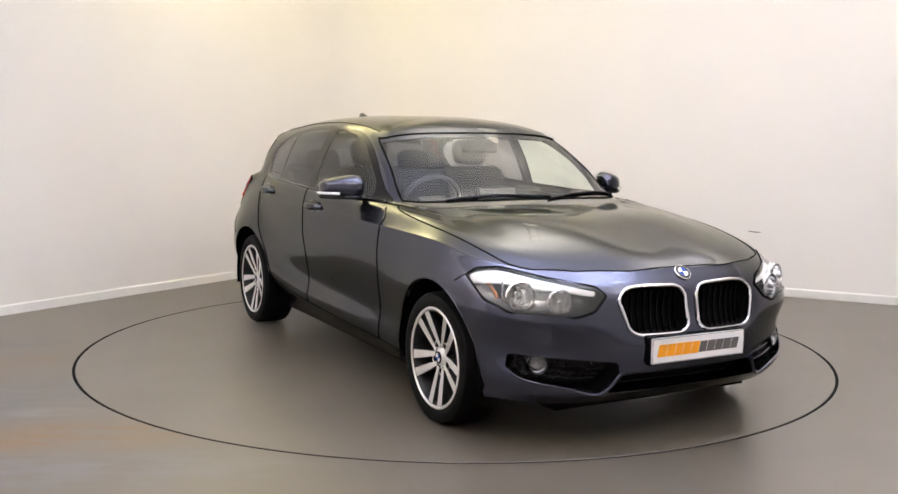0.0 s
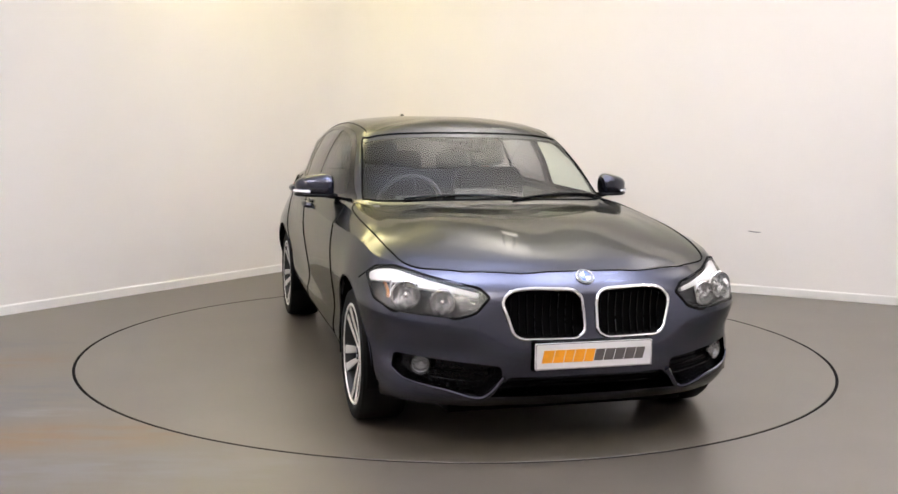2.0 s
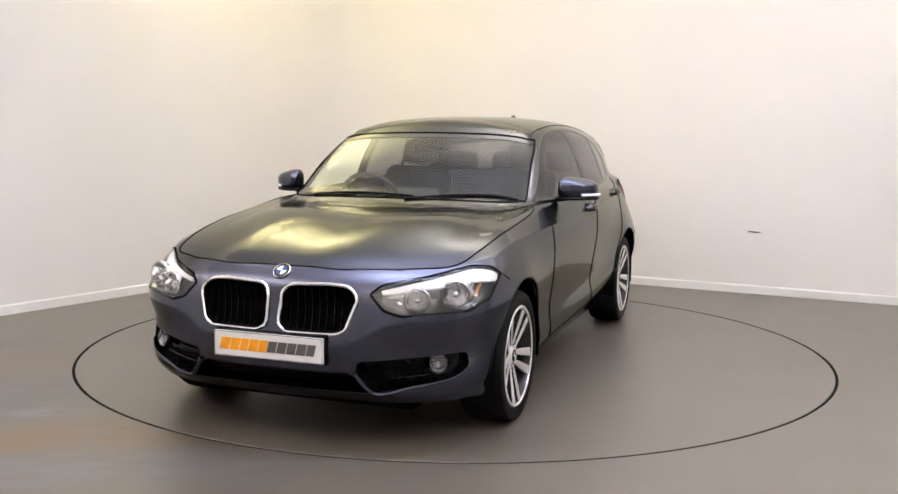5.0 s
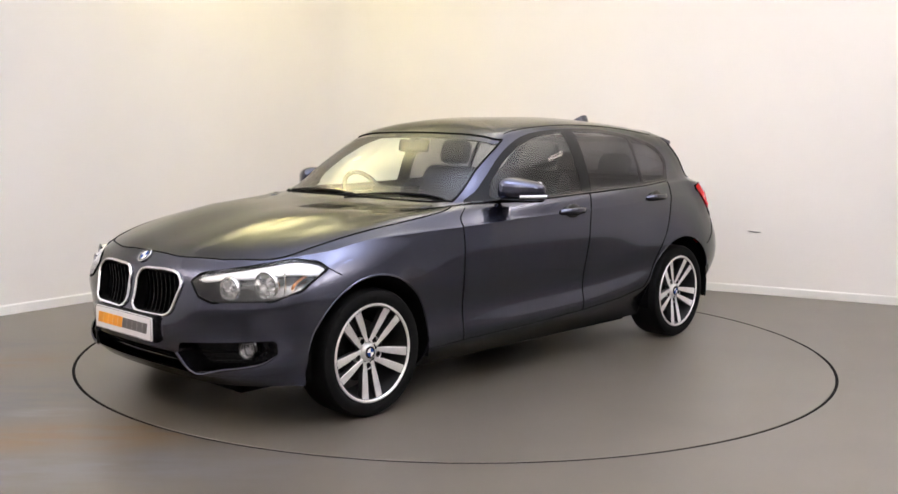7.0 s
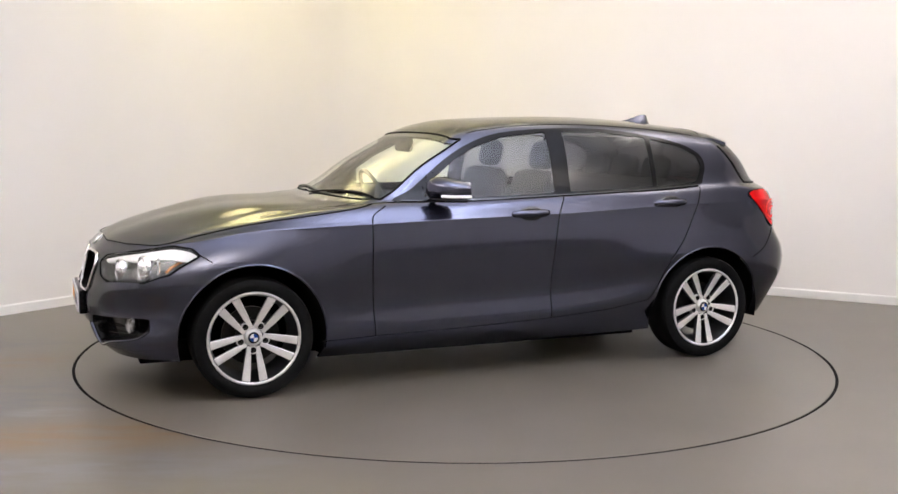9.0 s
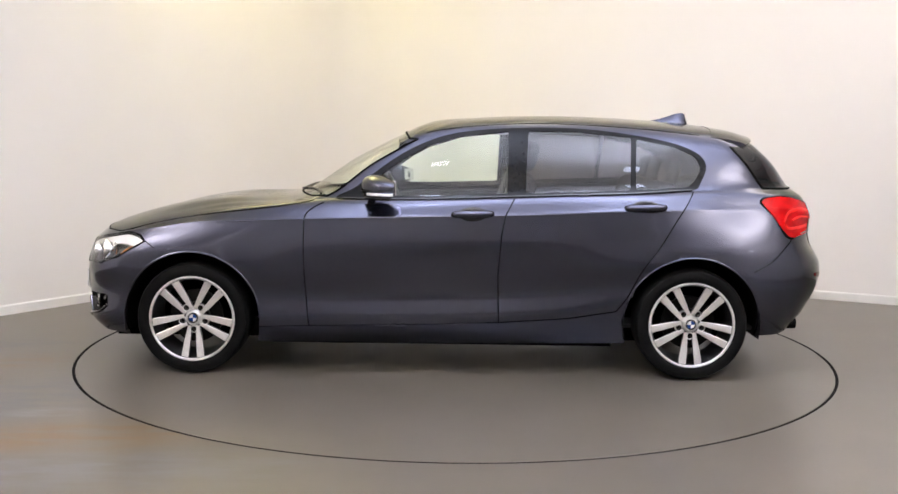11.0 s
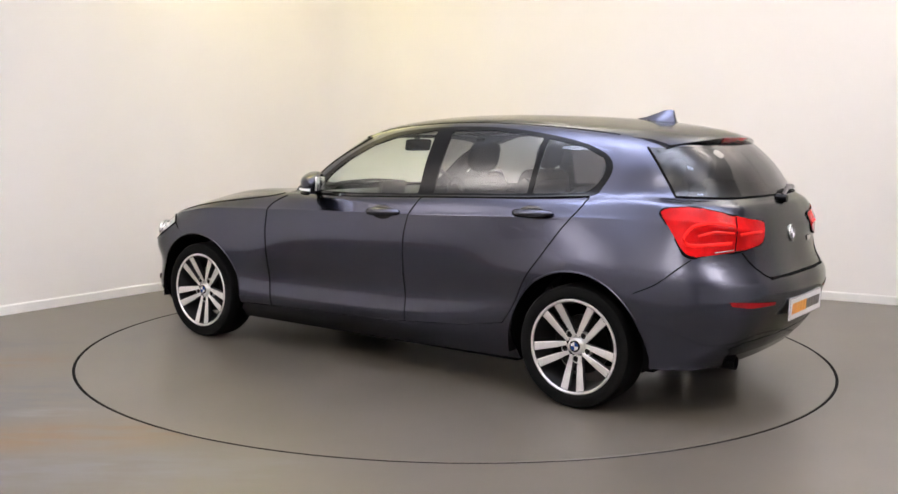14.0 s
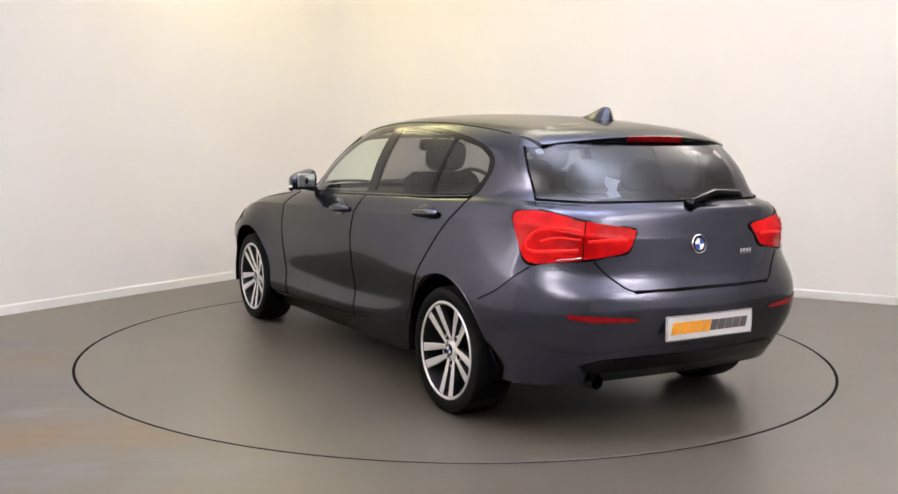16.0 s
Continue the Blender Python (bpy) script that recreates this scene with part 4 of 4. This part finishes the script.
    for z in (.275, .30, .325):
        pts = line_on_body([(y, z) for y in np.linspace(.002, .39, 9)], EY, E2Z, -.04)
        pts = [Vector((p.x, -p.y, p.z)) for p in pts[:0:-1]] + pts
        part("slat", tube_bm(pts, .004, 6), BLACK, fb)
    part("plate_holder", box_bm(2.13, -.265, .375, 2.172, .265, .50, .008), BLACK, fb, "black plastic plate holder")
    plate(fb, 2.178, .439, 0, 1)
    p, n = on_body(EY, E2Z, .001, .745)
    badge(car, p + n * .002, n, .040, fb)


def rear_end(car, rb, gate):
    for s in (1, -1):
        for val, nm, holder in (((TAIL,), "tail_light", car), ((TAIL_IN,), "tail_light", gate)):
            tl = body_part(nm, sheet(val, s, .006), RED, holder, "glossy bright red tail light cluster", .03)
            if val == (TAIL,):
                for ln, r in (([(-1.03, .925), (-.95, .938), (-.85, .930), (-.80, .885), (-.795, .850), (-.84, .837), (-1.02, .850)], .009), ([(-1.03, .895), (-.93, .90), (-.855, .882)], .006)):
                    pts = line_on_body(smooth_loop(ln, 5, False), DR, E2Z, .0055, s)
                    part("light_bar", tube_bm(pts, .003, 8, flat=r / .0028), REDLIGHT, tl, "brighter red light bar")
                pts = line_on_body(smooth_loop([(-1.03, .818), (-.98, .811), (-.93, .806)], 4, False), DR, E2Z, .005, s)
                part("reverse_lamp", tube_bm(pts, .0035, 8), HOUSING, tl, "small clear reversing lamp")
            else:
                pts = line_on_body(smooth_loop([(-1.06, .888), (-1.14, .893), (-1.215, .890)], 5, False), DR, E2Z, .0055, s)
                part("light_bar", tube_bm(pts, .003, 8, flat=2.8), REDLIGHT, tl, "brighter red light bar")
        rim = line_on_body(TAIL_LINE, DR, E2Z, .0, s)
        part("gasket", tube_bm(rim, .008, 6, True), SEAM, car)
        rim = line_on_body(dense([(-1.045, .968), (-1.038, .81)], .02, False), DR, E2Z, .006, s)
        part("gasket", tube_bm(rim, .003, 6), SEAM, gate)
        body_part("reflector_strip", sheet((REFL,), s, .003), REDDARK, rb, "slim red bumper reflector", .01)
        # tailgate side seam
        ln = [(.40, .672)] + smooth_loop([(.44, .69), (.50, .74), (.555, .80)], 4, False)
        up = [Vector((p.x, s * p.y, p.z)) for p in rear_line(ln)]
        part("gate_seam", tube_bm(up, .004), SEAM, gate)
        ed = [Vector(net[i][15 * CS]) for i in range(10 * RS, int(11.8 * RS) + 1)]
        part("window_seal", tube_bm([Vector((p.x, s * p.y, p.z)) for p in ed], .006), SEAM, gate)
    low = rear_line([(.40, .672), (.2, .672), (.004, .672)])
    part("gate_seam", tube_bm(low + [Vector((p.x, -p.y, p.z)) for p in low[::-1]], .009), SEAM, gate, "dark gap under the tailgate")
    row = [Vector(p) for p in net[10 * RS][15 * CS:]]
    part("window_seal", tube_bm(row + [Vector((p.x, -p.y, p.z)) for p in row[-2::-1]], .006), SEAM, gate)
    plate(rb, -2.232, .505, 0, -1)
    p = rear_line([(.002, .86)])[0]
    hit = tree.ray_cast(Vector((-4, .002, .86)), EX)
    n = hit[1] if hit[1].x < 0 else -hit[1]
    badge(car, p + n * .002, n, .044, gate)
    # model lettering as plain bars
    for k in range(4):
        q = rear_line([(.262 + k * .021, .815)])[0]
        bm = box_bm(-.003, -.008, -.013, .003, .008, .013, .001)
        bm.transform(Matrix.Translation((q.x - .003, -(.262 + k * .021), .815)))
        part("model_mark", bm, CHROME, gate, "small chrome mark")
    # rear wiper
    a, b, c = rear_line([(.005, 1.045)])[0], rear_line([(.17, 1.085)])[0], rear_line([(.36, 1.075)])[0]
    w = part("rear_wiper", tube_bm([a + Vector((-.03, 0, 0)), Vector((b.x - .035, -b.y, b.z)), Vector((c.x - .02, -c.y, c.z))], .011, 8, flat=1.4), BLACK, gate, "black rear wiper")
    part("wiper_blade", tube_bm([Vector((b.x - .012, -.05, b.z - .02)), Vector((c.x - .012, -c.y - .03, c.z - .012))], .006, 6), RUBBER, w)
    part("wiper_pivot", revolve_bm([(.001, -.055), (.018, -.055), (.024, -.02), (.024, .02)], 16, "x", False, center=(a.x, 0, a.z - .012)), BLACK, w)
    # tail pipe
    bm = revolve_bm([(.030, -.10), (.034, -.10), (.036, .12), (.030, .12)], 24, "x")
    bm.transform(pose(-1.965, .50, .262))
    part("tail_pipe", bm, BLACK, car, "dark round tail pipe")


def rear_line(pts):
    out = []
    for y, z in pts:
        hit = tree.ray_cast(Vector((-4, y, z)), EX)
        if hit[0] is not None:
            out.append(hit[0])
    return out


def mirror(car, s):
    bm = bmesh.new()
    bmesh.ops.create_uvsphere(bm, u_segments=28, v_segments=16, radius=1)
    for v in bm.verts:
        x, y, z = v.co
        f = lambda q, e: math.copysign(abs(q) ** e, q)
        x, y, z = f(x, .72), f(y, .62), f(z, .66)
        taper = 1 - .22 * max(0, y)
        if x < 0:
            x *= .55
        v.co = Vector((.325 + x * .098 * taper - .05 * y, s * (.905 + y * .103), 1.040 + z * (.064 - .026 * y if z > 0 else .052) + .004 * y))
    m = part("door_mirror", bm, PAINT, car, "dark grey door mirror with clear side repeater", angle=60)
    bm = box_bm(-.006, -.072, -.040, .004, .072, .040, .004, 3)
    bm.transform(pose(.279, s * .905, 1.046, 0, 0, s * 24))
    part("mirror_glass", bm, SILVERED, m, "mirror glass")
    base = [Vector((.40, s * .79, .985)), Vector((.385, s * .83, .990)), Vector((.36, s * .88, 1.0))]
    part("mirror_arm", tube_bm(base, .022, 10, flat=.8), BLACK, m, "black mirror foot")
    low = [Vector((.328 + .078 * math.cos(a) - .045 * math.sin(a), s * (.905 + .095 * math.sin(a)), .992)) for a in np.linspace(-1.5, 1.6, 14)]
    part("mirror_shell", tube_bm(low, .014, 8, flat=.8), BLACK, m, "black lower mirror shell")
    rep = [Vector((.328 + .096 * math.cos(a) - .050 * math.sin(a), s * (.905 + .106 * math.sin(a)), 1.012)) for a in np.linspace(.35, 1.75, 12)]
    part("repeater", tube_bm(rep, .0075, 8), LEDWHITE, m, "clear white side repeater strip")


def handle(car, x, y, z, s):
    pts = [Vector((x + .108, s * (y - .012), z - .004)), Vector((x + .075, s * (y + .012), z)), Vector((x, s * (y + .020), z + .001)), Vector((x - .075, s * (y + .012), z + .003)), Vector((x - .108, s * (y - .012), z + .004))]
    pts = [Vector(p) for p in smooth_loop([tuple(p) for p in pts], 5, False)]
    h = part("door_handle", tube_bm(pts, lambda t: .015 + .007 * math.sin(math.pi * t), 10, flat=1.0), PAINT, car, "dark grey pull handle over a shallow cup")
    bm = bmesh.new()
    bmesh.ops.create_uvsphere(bm, u_segments=20, v_segments=8, radius=1)
    for v in bm.verts:
        v.co = Vector((x + v.co.x * .08, s * (y - .006 + v.co.y * .010), z - .002 + v.co.z * .044))
    part("handle_cup", bm, GLOSSBLACK, h)


def under(car):
    part("floor_pan", prism_bm([(1.90, -.55), (1.90, .55), (.98, .55), (.96, .71), (-.96, .71), (-.98, .55), (-1.64, .50), (-1.64, -.50), (-.98, -.55), (-.96, -.71), (.96, -.71), (.98, -.60)], .150, .26, axis="z"), PIT, car, "dark underbody", smooth=False)
    for sx in (1, -1):
        for s in (1, -1):
            bm = bmesh.new()
            rows = []
            for k in range(25):
                a = -.20 + (math.pi + .4) * k / 24
                rows.append([bm.verts.new((sx * HUBX + ARCH * 1.01 * math.cos(a), s * y, HUBZ + ARCH * 1.01 * math.sin(a))) for y in (.50, .862, .872)])
            for a, b in zip(rows, rows[1:]):
                for k in range(2):
                    bm.faces.new((a[k], a[k + 1], b[k + 1], b[k]))
            ob = part("arch_liner", bm, PIT, car, "black wheel arch liner")
            bm = revolve_bm([(.001, .50), (ARCH * 1.03, .50), (ARCH * 1.03, .49), (.001, .49)], 32, "y", False)
            bm.transform(pose(sx * HUBX, 0, HUBZ) if s > 0 else pose(sx * HUBX, 0, HUBZ, 0, 0, 180))
            bmesh.ops.delete(bm, geom=[v for v in bm.verts if v.co.z < .2], context="VERTS")
            part("arch_liner", bm, PIT, car)
            lip = []
            for k in range(41):
                a = -.28 + (math.pi + .56) * k / 40
                hit = tree.ray_cast(Vector((sx * HUBX + (ARCH + .004) * math.cos(a), 3, HUBZ + (ARCH + .004) * math.sin(a))), Vector((0, -1, 0)))[0]
                if hit is not None and hit.z > .19:
                    lip.append(Vector((hit.x, s * (hit.y - .004), hit.z)))
            part("arch_lip", tube_bm(lip, .006, 6), PAINT, car, "rounded painted wheel arch edge")


def cabin(car):
    def slab(name, pts, y0, y1, material, label, bevel=.02, parent=None):
        return part(name, prism_bm(pts, y0, y1, bevel), material, parent or car, label)
    body_part("headliner", sheet((BODY,), both=True, off=-.03, extra=lambda c: c.z > 1.37), HEADLINER, car, "pale grey roof lining")
    slab("dashboard", rounded([(.95, .60), (.95, .93), (.80, .965), (.60, .955), (.42, .90), (.40, .75), (.50, .60)], .05), -.68, .68, TRIM, "dark grey dashboard")
    slab("centre_screen", rounded([(.47, .94), (.50, .94), (.49, 1.03), (.46, 1.03)], .008), -.12, .12, TRIM, "slim black dashboard screen", .004)
    slab("tub", [(.95, .26), (.95, .60), (.93, .60), (.90, .28), (-1.85, .28), (-1.85, .55), (-1.88, .55), (-1.88, .26)], -.72, .72, TRIM, "dark cabin floor", 0)
    slab("parcel_shelf", rounded([(-1.30, .93), (-1.30, .96), (-1.85, .98), (-1.85, .95)], .01), -.62, .62, TRIM, "dark parcel shelf", .006)
    slab("console", rounded([(.45, .30), (.45, .70), (.1, .62), (-.3, .62), (-.35, .3)], .04), -.12, .12, TRIM, "dark centre console")
    wheel = revolve_bm([(.185 + .014 * math.cos(a), .014 * math.sin(a)) for a in np.linspace(0, 2 * math.pi, 9)[:-1]], 36, "x")
    wheel.transform(pose(.33, -.36, .93, 0, 25, 0))
    sw = part("steering_wheel", wheel, TRIM, car, "dark leather steering wheel on the right-hand side")
    bm = box_bm(-.03, -.09, -.06, .03, .09, .06, .025)
    bm.transform(pose(.34, -.36, .925, 0, 25, 0))
    part("wheel_boss", bm, TRIM, sw)
    for a in (0, 180, 270):
        bm = box_bm(-.012, .05, -.018, .012, .185, .018, .006)
        bm.transform(pose(.335, -.36, .93, 0, 25, 0) @ pose(0, 0, 0, a, 0, 0))
        part("wheel_spoke", bm, TRIM, sw)
    def seat(name, x, y, w, label):
        s0 = slab(name, rounded([(x + .30, .42), (x + .32, .58), (x, .56), (x - .22, .54), (x - .22, .40)], .05), y - w / 2, y + w / 2, CLOTH, label, .04)
        part("backrest", prism_bm(rounded([(x - .12, .52), (x - .24, .50), (x - .42, 1.06), (x - .36, 1.12), (x - .29, 1.10), (x - .15, .75)], .05), y - w / 2 + .02, y + w / 2 - .02, .045), CLOTH, s0)
        return s0
    def rest(holder, x, y, z):
        bm = bmesh.new()
        bmesh.ops.create_uvsphere(bm, u_segments=20, v_segments=12, radius=1)
        for v in bm.verts:
            f = lambda q, e: math.copysign(abs(q) ** e, q)
            v.co = Vector((x + f(v.co.x, .8) * .05, y + f(v.co.y, .6) * .125, z + f(v.co.z, .6) * .088))
        bm.transform(Matrix.Translation((x, y, z)) @ pose(0, 0, 0, 0, -14, 0) @ Matrix.Translation((-x, -y, -z)))
        part("headrest", bm, CLOTH, holder, "dark cloth headrest")
        for d in (-.05, .05):
            part("headrest_post", tube_bm([Vector((x + .005, y + d, z - .17)), Vector((x, y + d, z - .05))], .006, 8), CHROME, holder)
    for y in (.37, -.37):
        st = seat("front_seat", -.12, y, .50, "dark cloth front seat")
        rest(st, -.50, y, 1.215)
    rear = slab("rear_seat", rounded([(-.62, .42), (-.60, .60), (-.95, .56), (-1.10, .54), (-1.10, .40)], .05), -.64, .64, CLOTH, "dark cloth rear bench", .04)
    part("backrest", prism_bm(rounded([(-1.02, .52), (-1.14, .50), (-1.34, 1.04), (-1.28, 1.08), (-1.20, 1.06), (-1.06, .72)], .05), -.64, .64, .04), CLOTH, rear)
    for y in (.36, 0, -.36):
        rest(rear, -1.33, y, 1.13)
    bm = box_bm(-.02, -.12, -.038, .02, .12, .038, .018, 3)
    bm.transform(pose(.265, 0, 1.265, 0, -12, 0))
    rm = part("rear_view_mirror", bm, BLACK, car, "black interior mirror behind the windscreen")
    part("mirror_stalk", tube_bm([Vector((.28, 0, 1.28)), Vector((.272, 0, 1.312))], .018, 8), BLACK, rm)


def wheels(car):
    """Alloy wheel with five pairs of spokes, built once and shared by the four corners."""
    def wheel_bms():
        R = .308
        yield "tyre", revolve_bm([(.228, -.098), (.245, -.108), (.275, -.112), (.297, -.104), (.306, -.085), (R, -.05), (R, .05), (.306, .085), (.297, .102), (.275, .109), (.250, .106), (.238, .100), (.228, .090)], 72), RUBBER, "black low-profile road tyre"
        yield "rim_lip", revolve_bm([(.236, .092), (.239, .099), (.236, .104), (.229, .105), (.222, .098), (.220, .088)], 72), ALLOY, "bright machined rim edge"
        yield "barrel", revolve_bm([(.222, .10), (.212, .06), (.206, -.09), (.222, -.10), (.226, -.09), (.214, -.08), (.219, .06), (.228, .09)], 60), ALLOYDARK, "wheel barrel with inner shade in its dark grey"
        yield "brake_disc", revolve_bm([(.04, -.02), (.148, -.02), (.148, .0), (.08, .0), (.078, .025), (.04, .025)], 40), IRON, "iron brake disc"
        yield "hub", revolve_bm([(.001, .074), (.025, .074), (.029, .077), (.033, .076), (.038, .070), (.044, .064), (.047, .058), (.048, .04), (.048, .0), (.001, .0)], 40, "y", False), ALLOY, "machined wheel hub"
        yield "hub_cap", revolve_bm([(.001, .0805), (.027, .0800), (.0290, .0785), (.0295, .070)], 28, "y", False), GLOSSBLACK, "small round black hub cap"
    first = []
    for name, bm, material, label in wheel_bms():
        me = bpy.data.meshes.new(name)
        bmesh.ops.recalc_face_normals(bm, faces=bm.faces)
        bm.to_mesh(me)
        bm.free()
        for p in me.polygons:
            p.use_smooth = True
        me.set_sharp_from_angle(angle=radians(35))
        me.materials.append(material)
        first.append((name, me, label, None))
    # white and blue quarters on the cap
    for k in range(4):
        bm = bmesh.new()
        c0 = bm.verts.new((0, .0812, 0))
        arc = [bm.verts.new((.021 * math.cos(a), .0810, .021 * math.sin(a))) for a in np.linspace(k * math.pi / 2, (k + 1) * math.pi / 2, 6)]
        for p, q in zip(arc, arc[1:]):
            bm.faces.new((c0, q, p))
        me = bpy.data.meshes.new("cap_quarter")
        bm.to_mesh(me)
        bm.free()
        me.materials.append(BLUE if k % 2 else WHITE)
        first.append(("cap_quarter", me, "", None))
    # a spoke: bright face, grey flanks with shade put into their colour
    def spoke(face):
        bm = bmesh.new()
        rows = []
        for r, w, y in ((.044, .0095, .066), (.070, .0115, .069), (.100, .0155, .074), (.15, .0185, .083), (.195, .0205, .090), (.229, .0225, .097)):
            off = -.024 if r < .06 else -.024 - .022 * (r - .06) / .17
            sx = off
            if face:
                rows.append([bm.verts.new(p) for p in ((r, y, sx - w), (r, y + .0025, sx - w * .8), (r, y + .0025, sx + w * .8), (r, y, sx + w))])
            else:
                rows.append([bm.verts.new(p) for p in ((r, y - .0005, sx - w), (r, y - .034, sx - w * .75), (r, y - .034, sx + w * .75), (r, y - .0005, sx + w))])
        for a, b in zip(rows, rows[1:]):
            for k in range(3):
                bm.faces.new((a[k], a[k + 1], b[k + 1], b[k]))
        me = bpy.data.meshes.new("spoke" if face else "spoke_flank")
        bmesh.ops.recalc_face_normals(bm, faces=bm.faces)
        bm.to_mesh(me)
        bm.free()
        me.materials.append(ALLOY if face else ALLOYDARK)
        return me
    sp, fl = spoke(True), spoke(False)
    bolt = bpy.data.meshes.new("wheel_bolt")
    bm = revolve_bm([(.001, .060), (.007, .060), (.0085, .052), (.0085, .066), (.0135, .068), (.0165, .064), (.0165, .04)], 12, "y", False)
    bm.to_mesh(bolt)
    bm.free()
    bolt.materials.append(IRON)
    collar = bpy.data.meshes.new("bolt_collar")
    bm = revolve_bm([(.0155, .050), (.0155, .069), (.0185, .071), (.0215, .066), (.0215, .05)], 16)
    bmesh.ops.recalc_face_normals(bm, faces=bm.faces)
    bm.to_mesh(collar)
    bm.free()
    for p in collar.polygons:
        p.use_smooth = True
    collar.materials.append(ALLOY)
    for sx in (1, -1):
        for s in (1, -1):
            w = new("wheel", first[2][1])
            w.parent = car
            base = pose(sx * HUBX, s * .772, HUBZ) @ (Matrix.Identity(4) if s > 0 else pose(0, 0, 0, 0, 0, 180))
            w.matrix_basis = base
            tagged(w, "five-double-spoke silver alloy wheel")
            for k, (name, me, label, _) in enumerate(first):
                if k == 2:
                    continue
                o = new(name, me)
                o.parent = w
                tagged(o, label)
            for k in range(5):
                for flip in (0, 1):
                    for nm, me in (("spoke", sp), ("spoke_flank", fl)):
                        o = new(nm, me)
                        o.parent = w
                        o.matrix_basis = pose(0, 0, 0, 0, 90 + 72 * k, 0) @ (Matrix.Diagonal((1, 1, -1, 1)) if flip else Matrix.Identity(4))
                for nm, me in (("wheel_bolt", bolt), ("bolt_collar", collar)):
                    o = new(nm, me)
                    o.parent = w
                    o.matrix_basis = pose(0, 0, 0, 0, 90 + 72 * k, 0) @ pose(.066, -0.004, 0)


car = build_car()
shell.free()


# ---- what moves: the turntable turns clockwise, carrying the car
def turn(t):
    if t >= 2:
        return -74.06 - 11.794 * (t - 2)
    return float(np.interp(t, [0, .25, .5, .75, 1, 1.25, 1.5, 1.75, 2], [-60.97, -61.25, -61.9, -62.95, -64.4, -66.2, -68.4, -71.12, -74.06]))


def motions():
    times = [0.25 * k for k in range(65)]
    walk(table, [(t, pose(0, 0, 0, 0, 0, turn(t))) for t in times])
    walk(car, [(t, pose(0, 0, 0.001, 0, 0, turn(t)) @ pose(.073, -.041, 0)) for t in times])


motions()
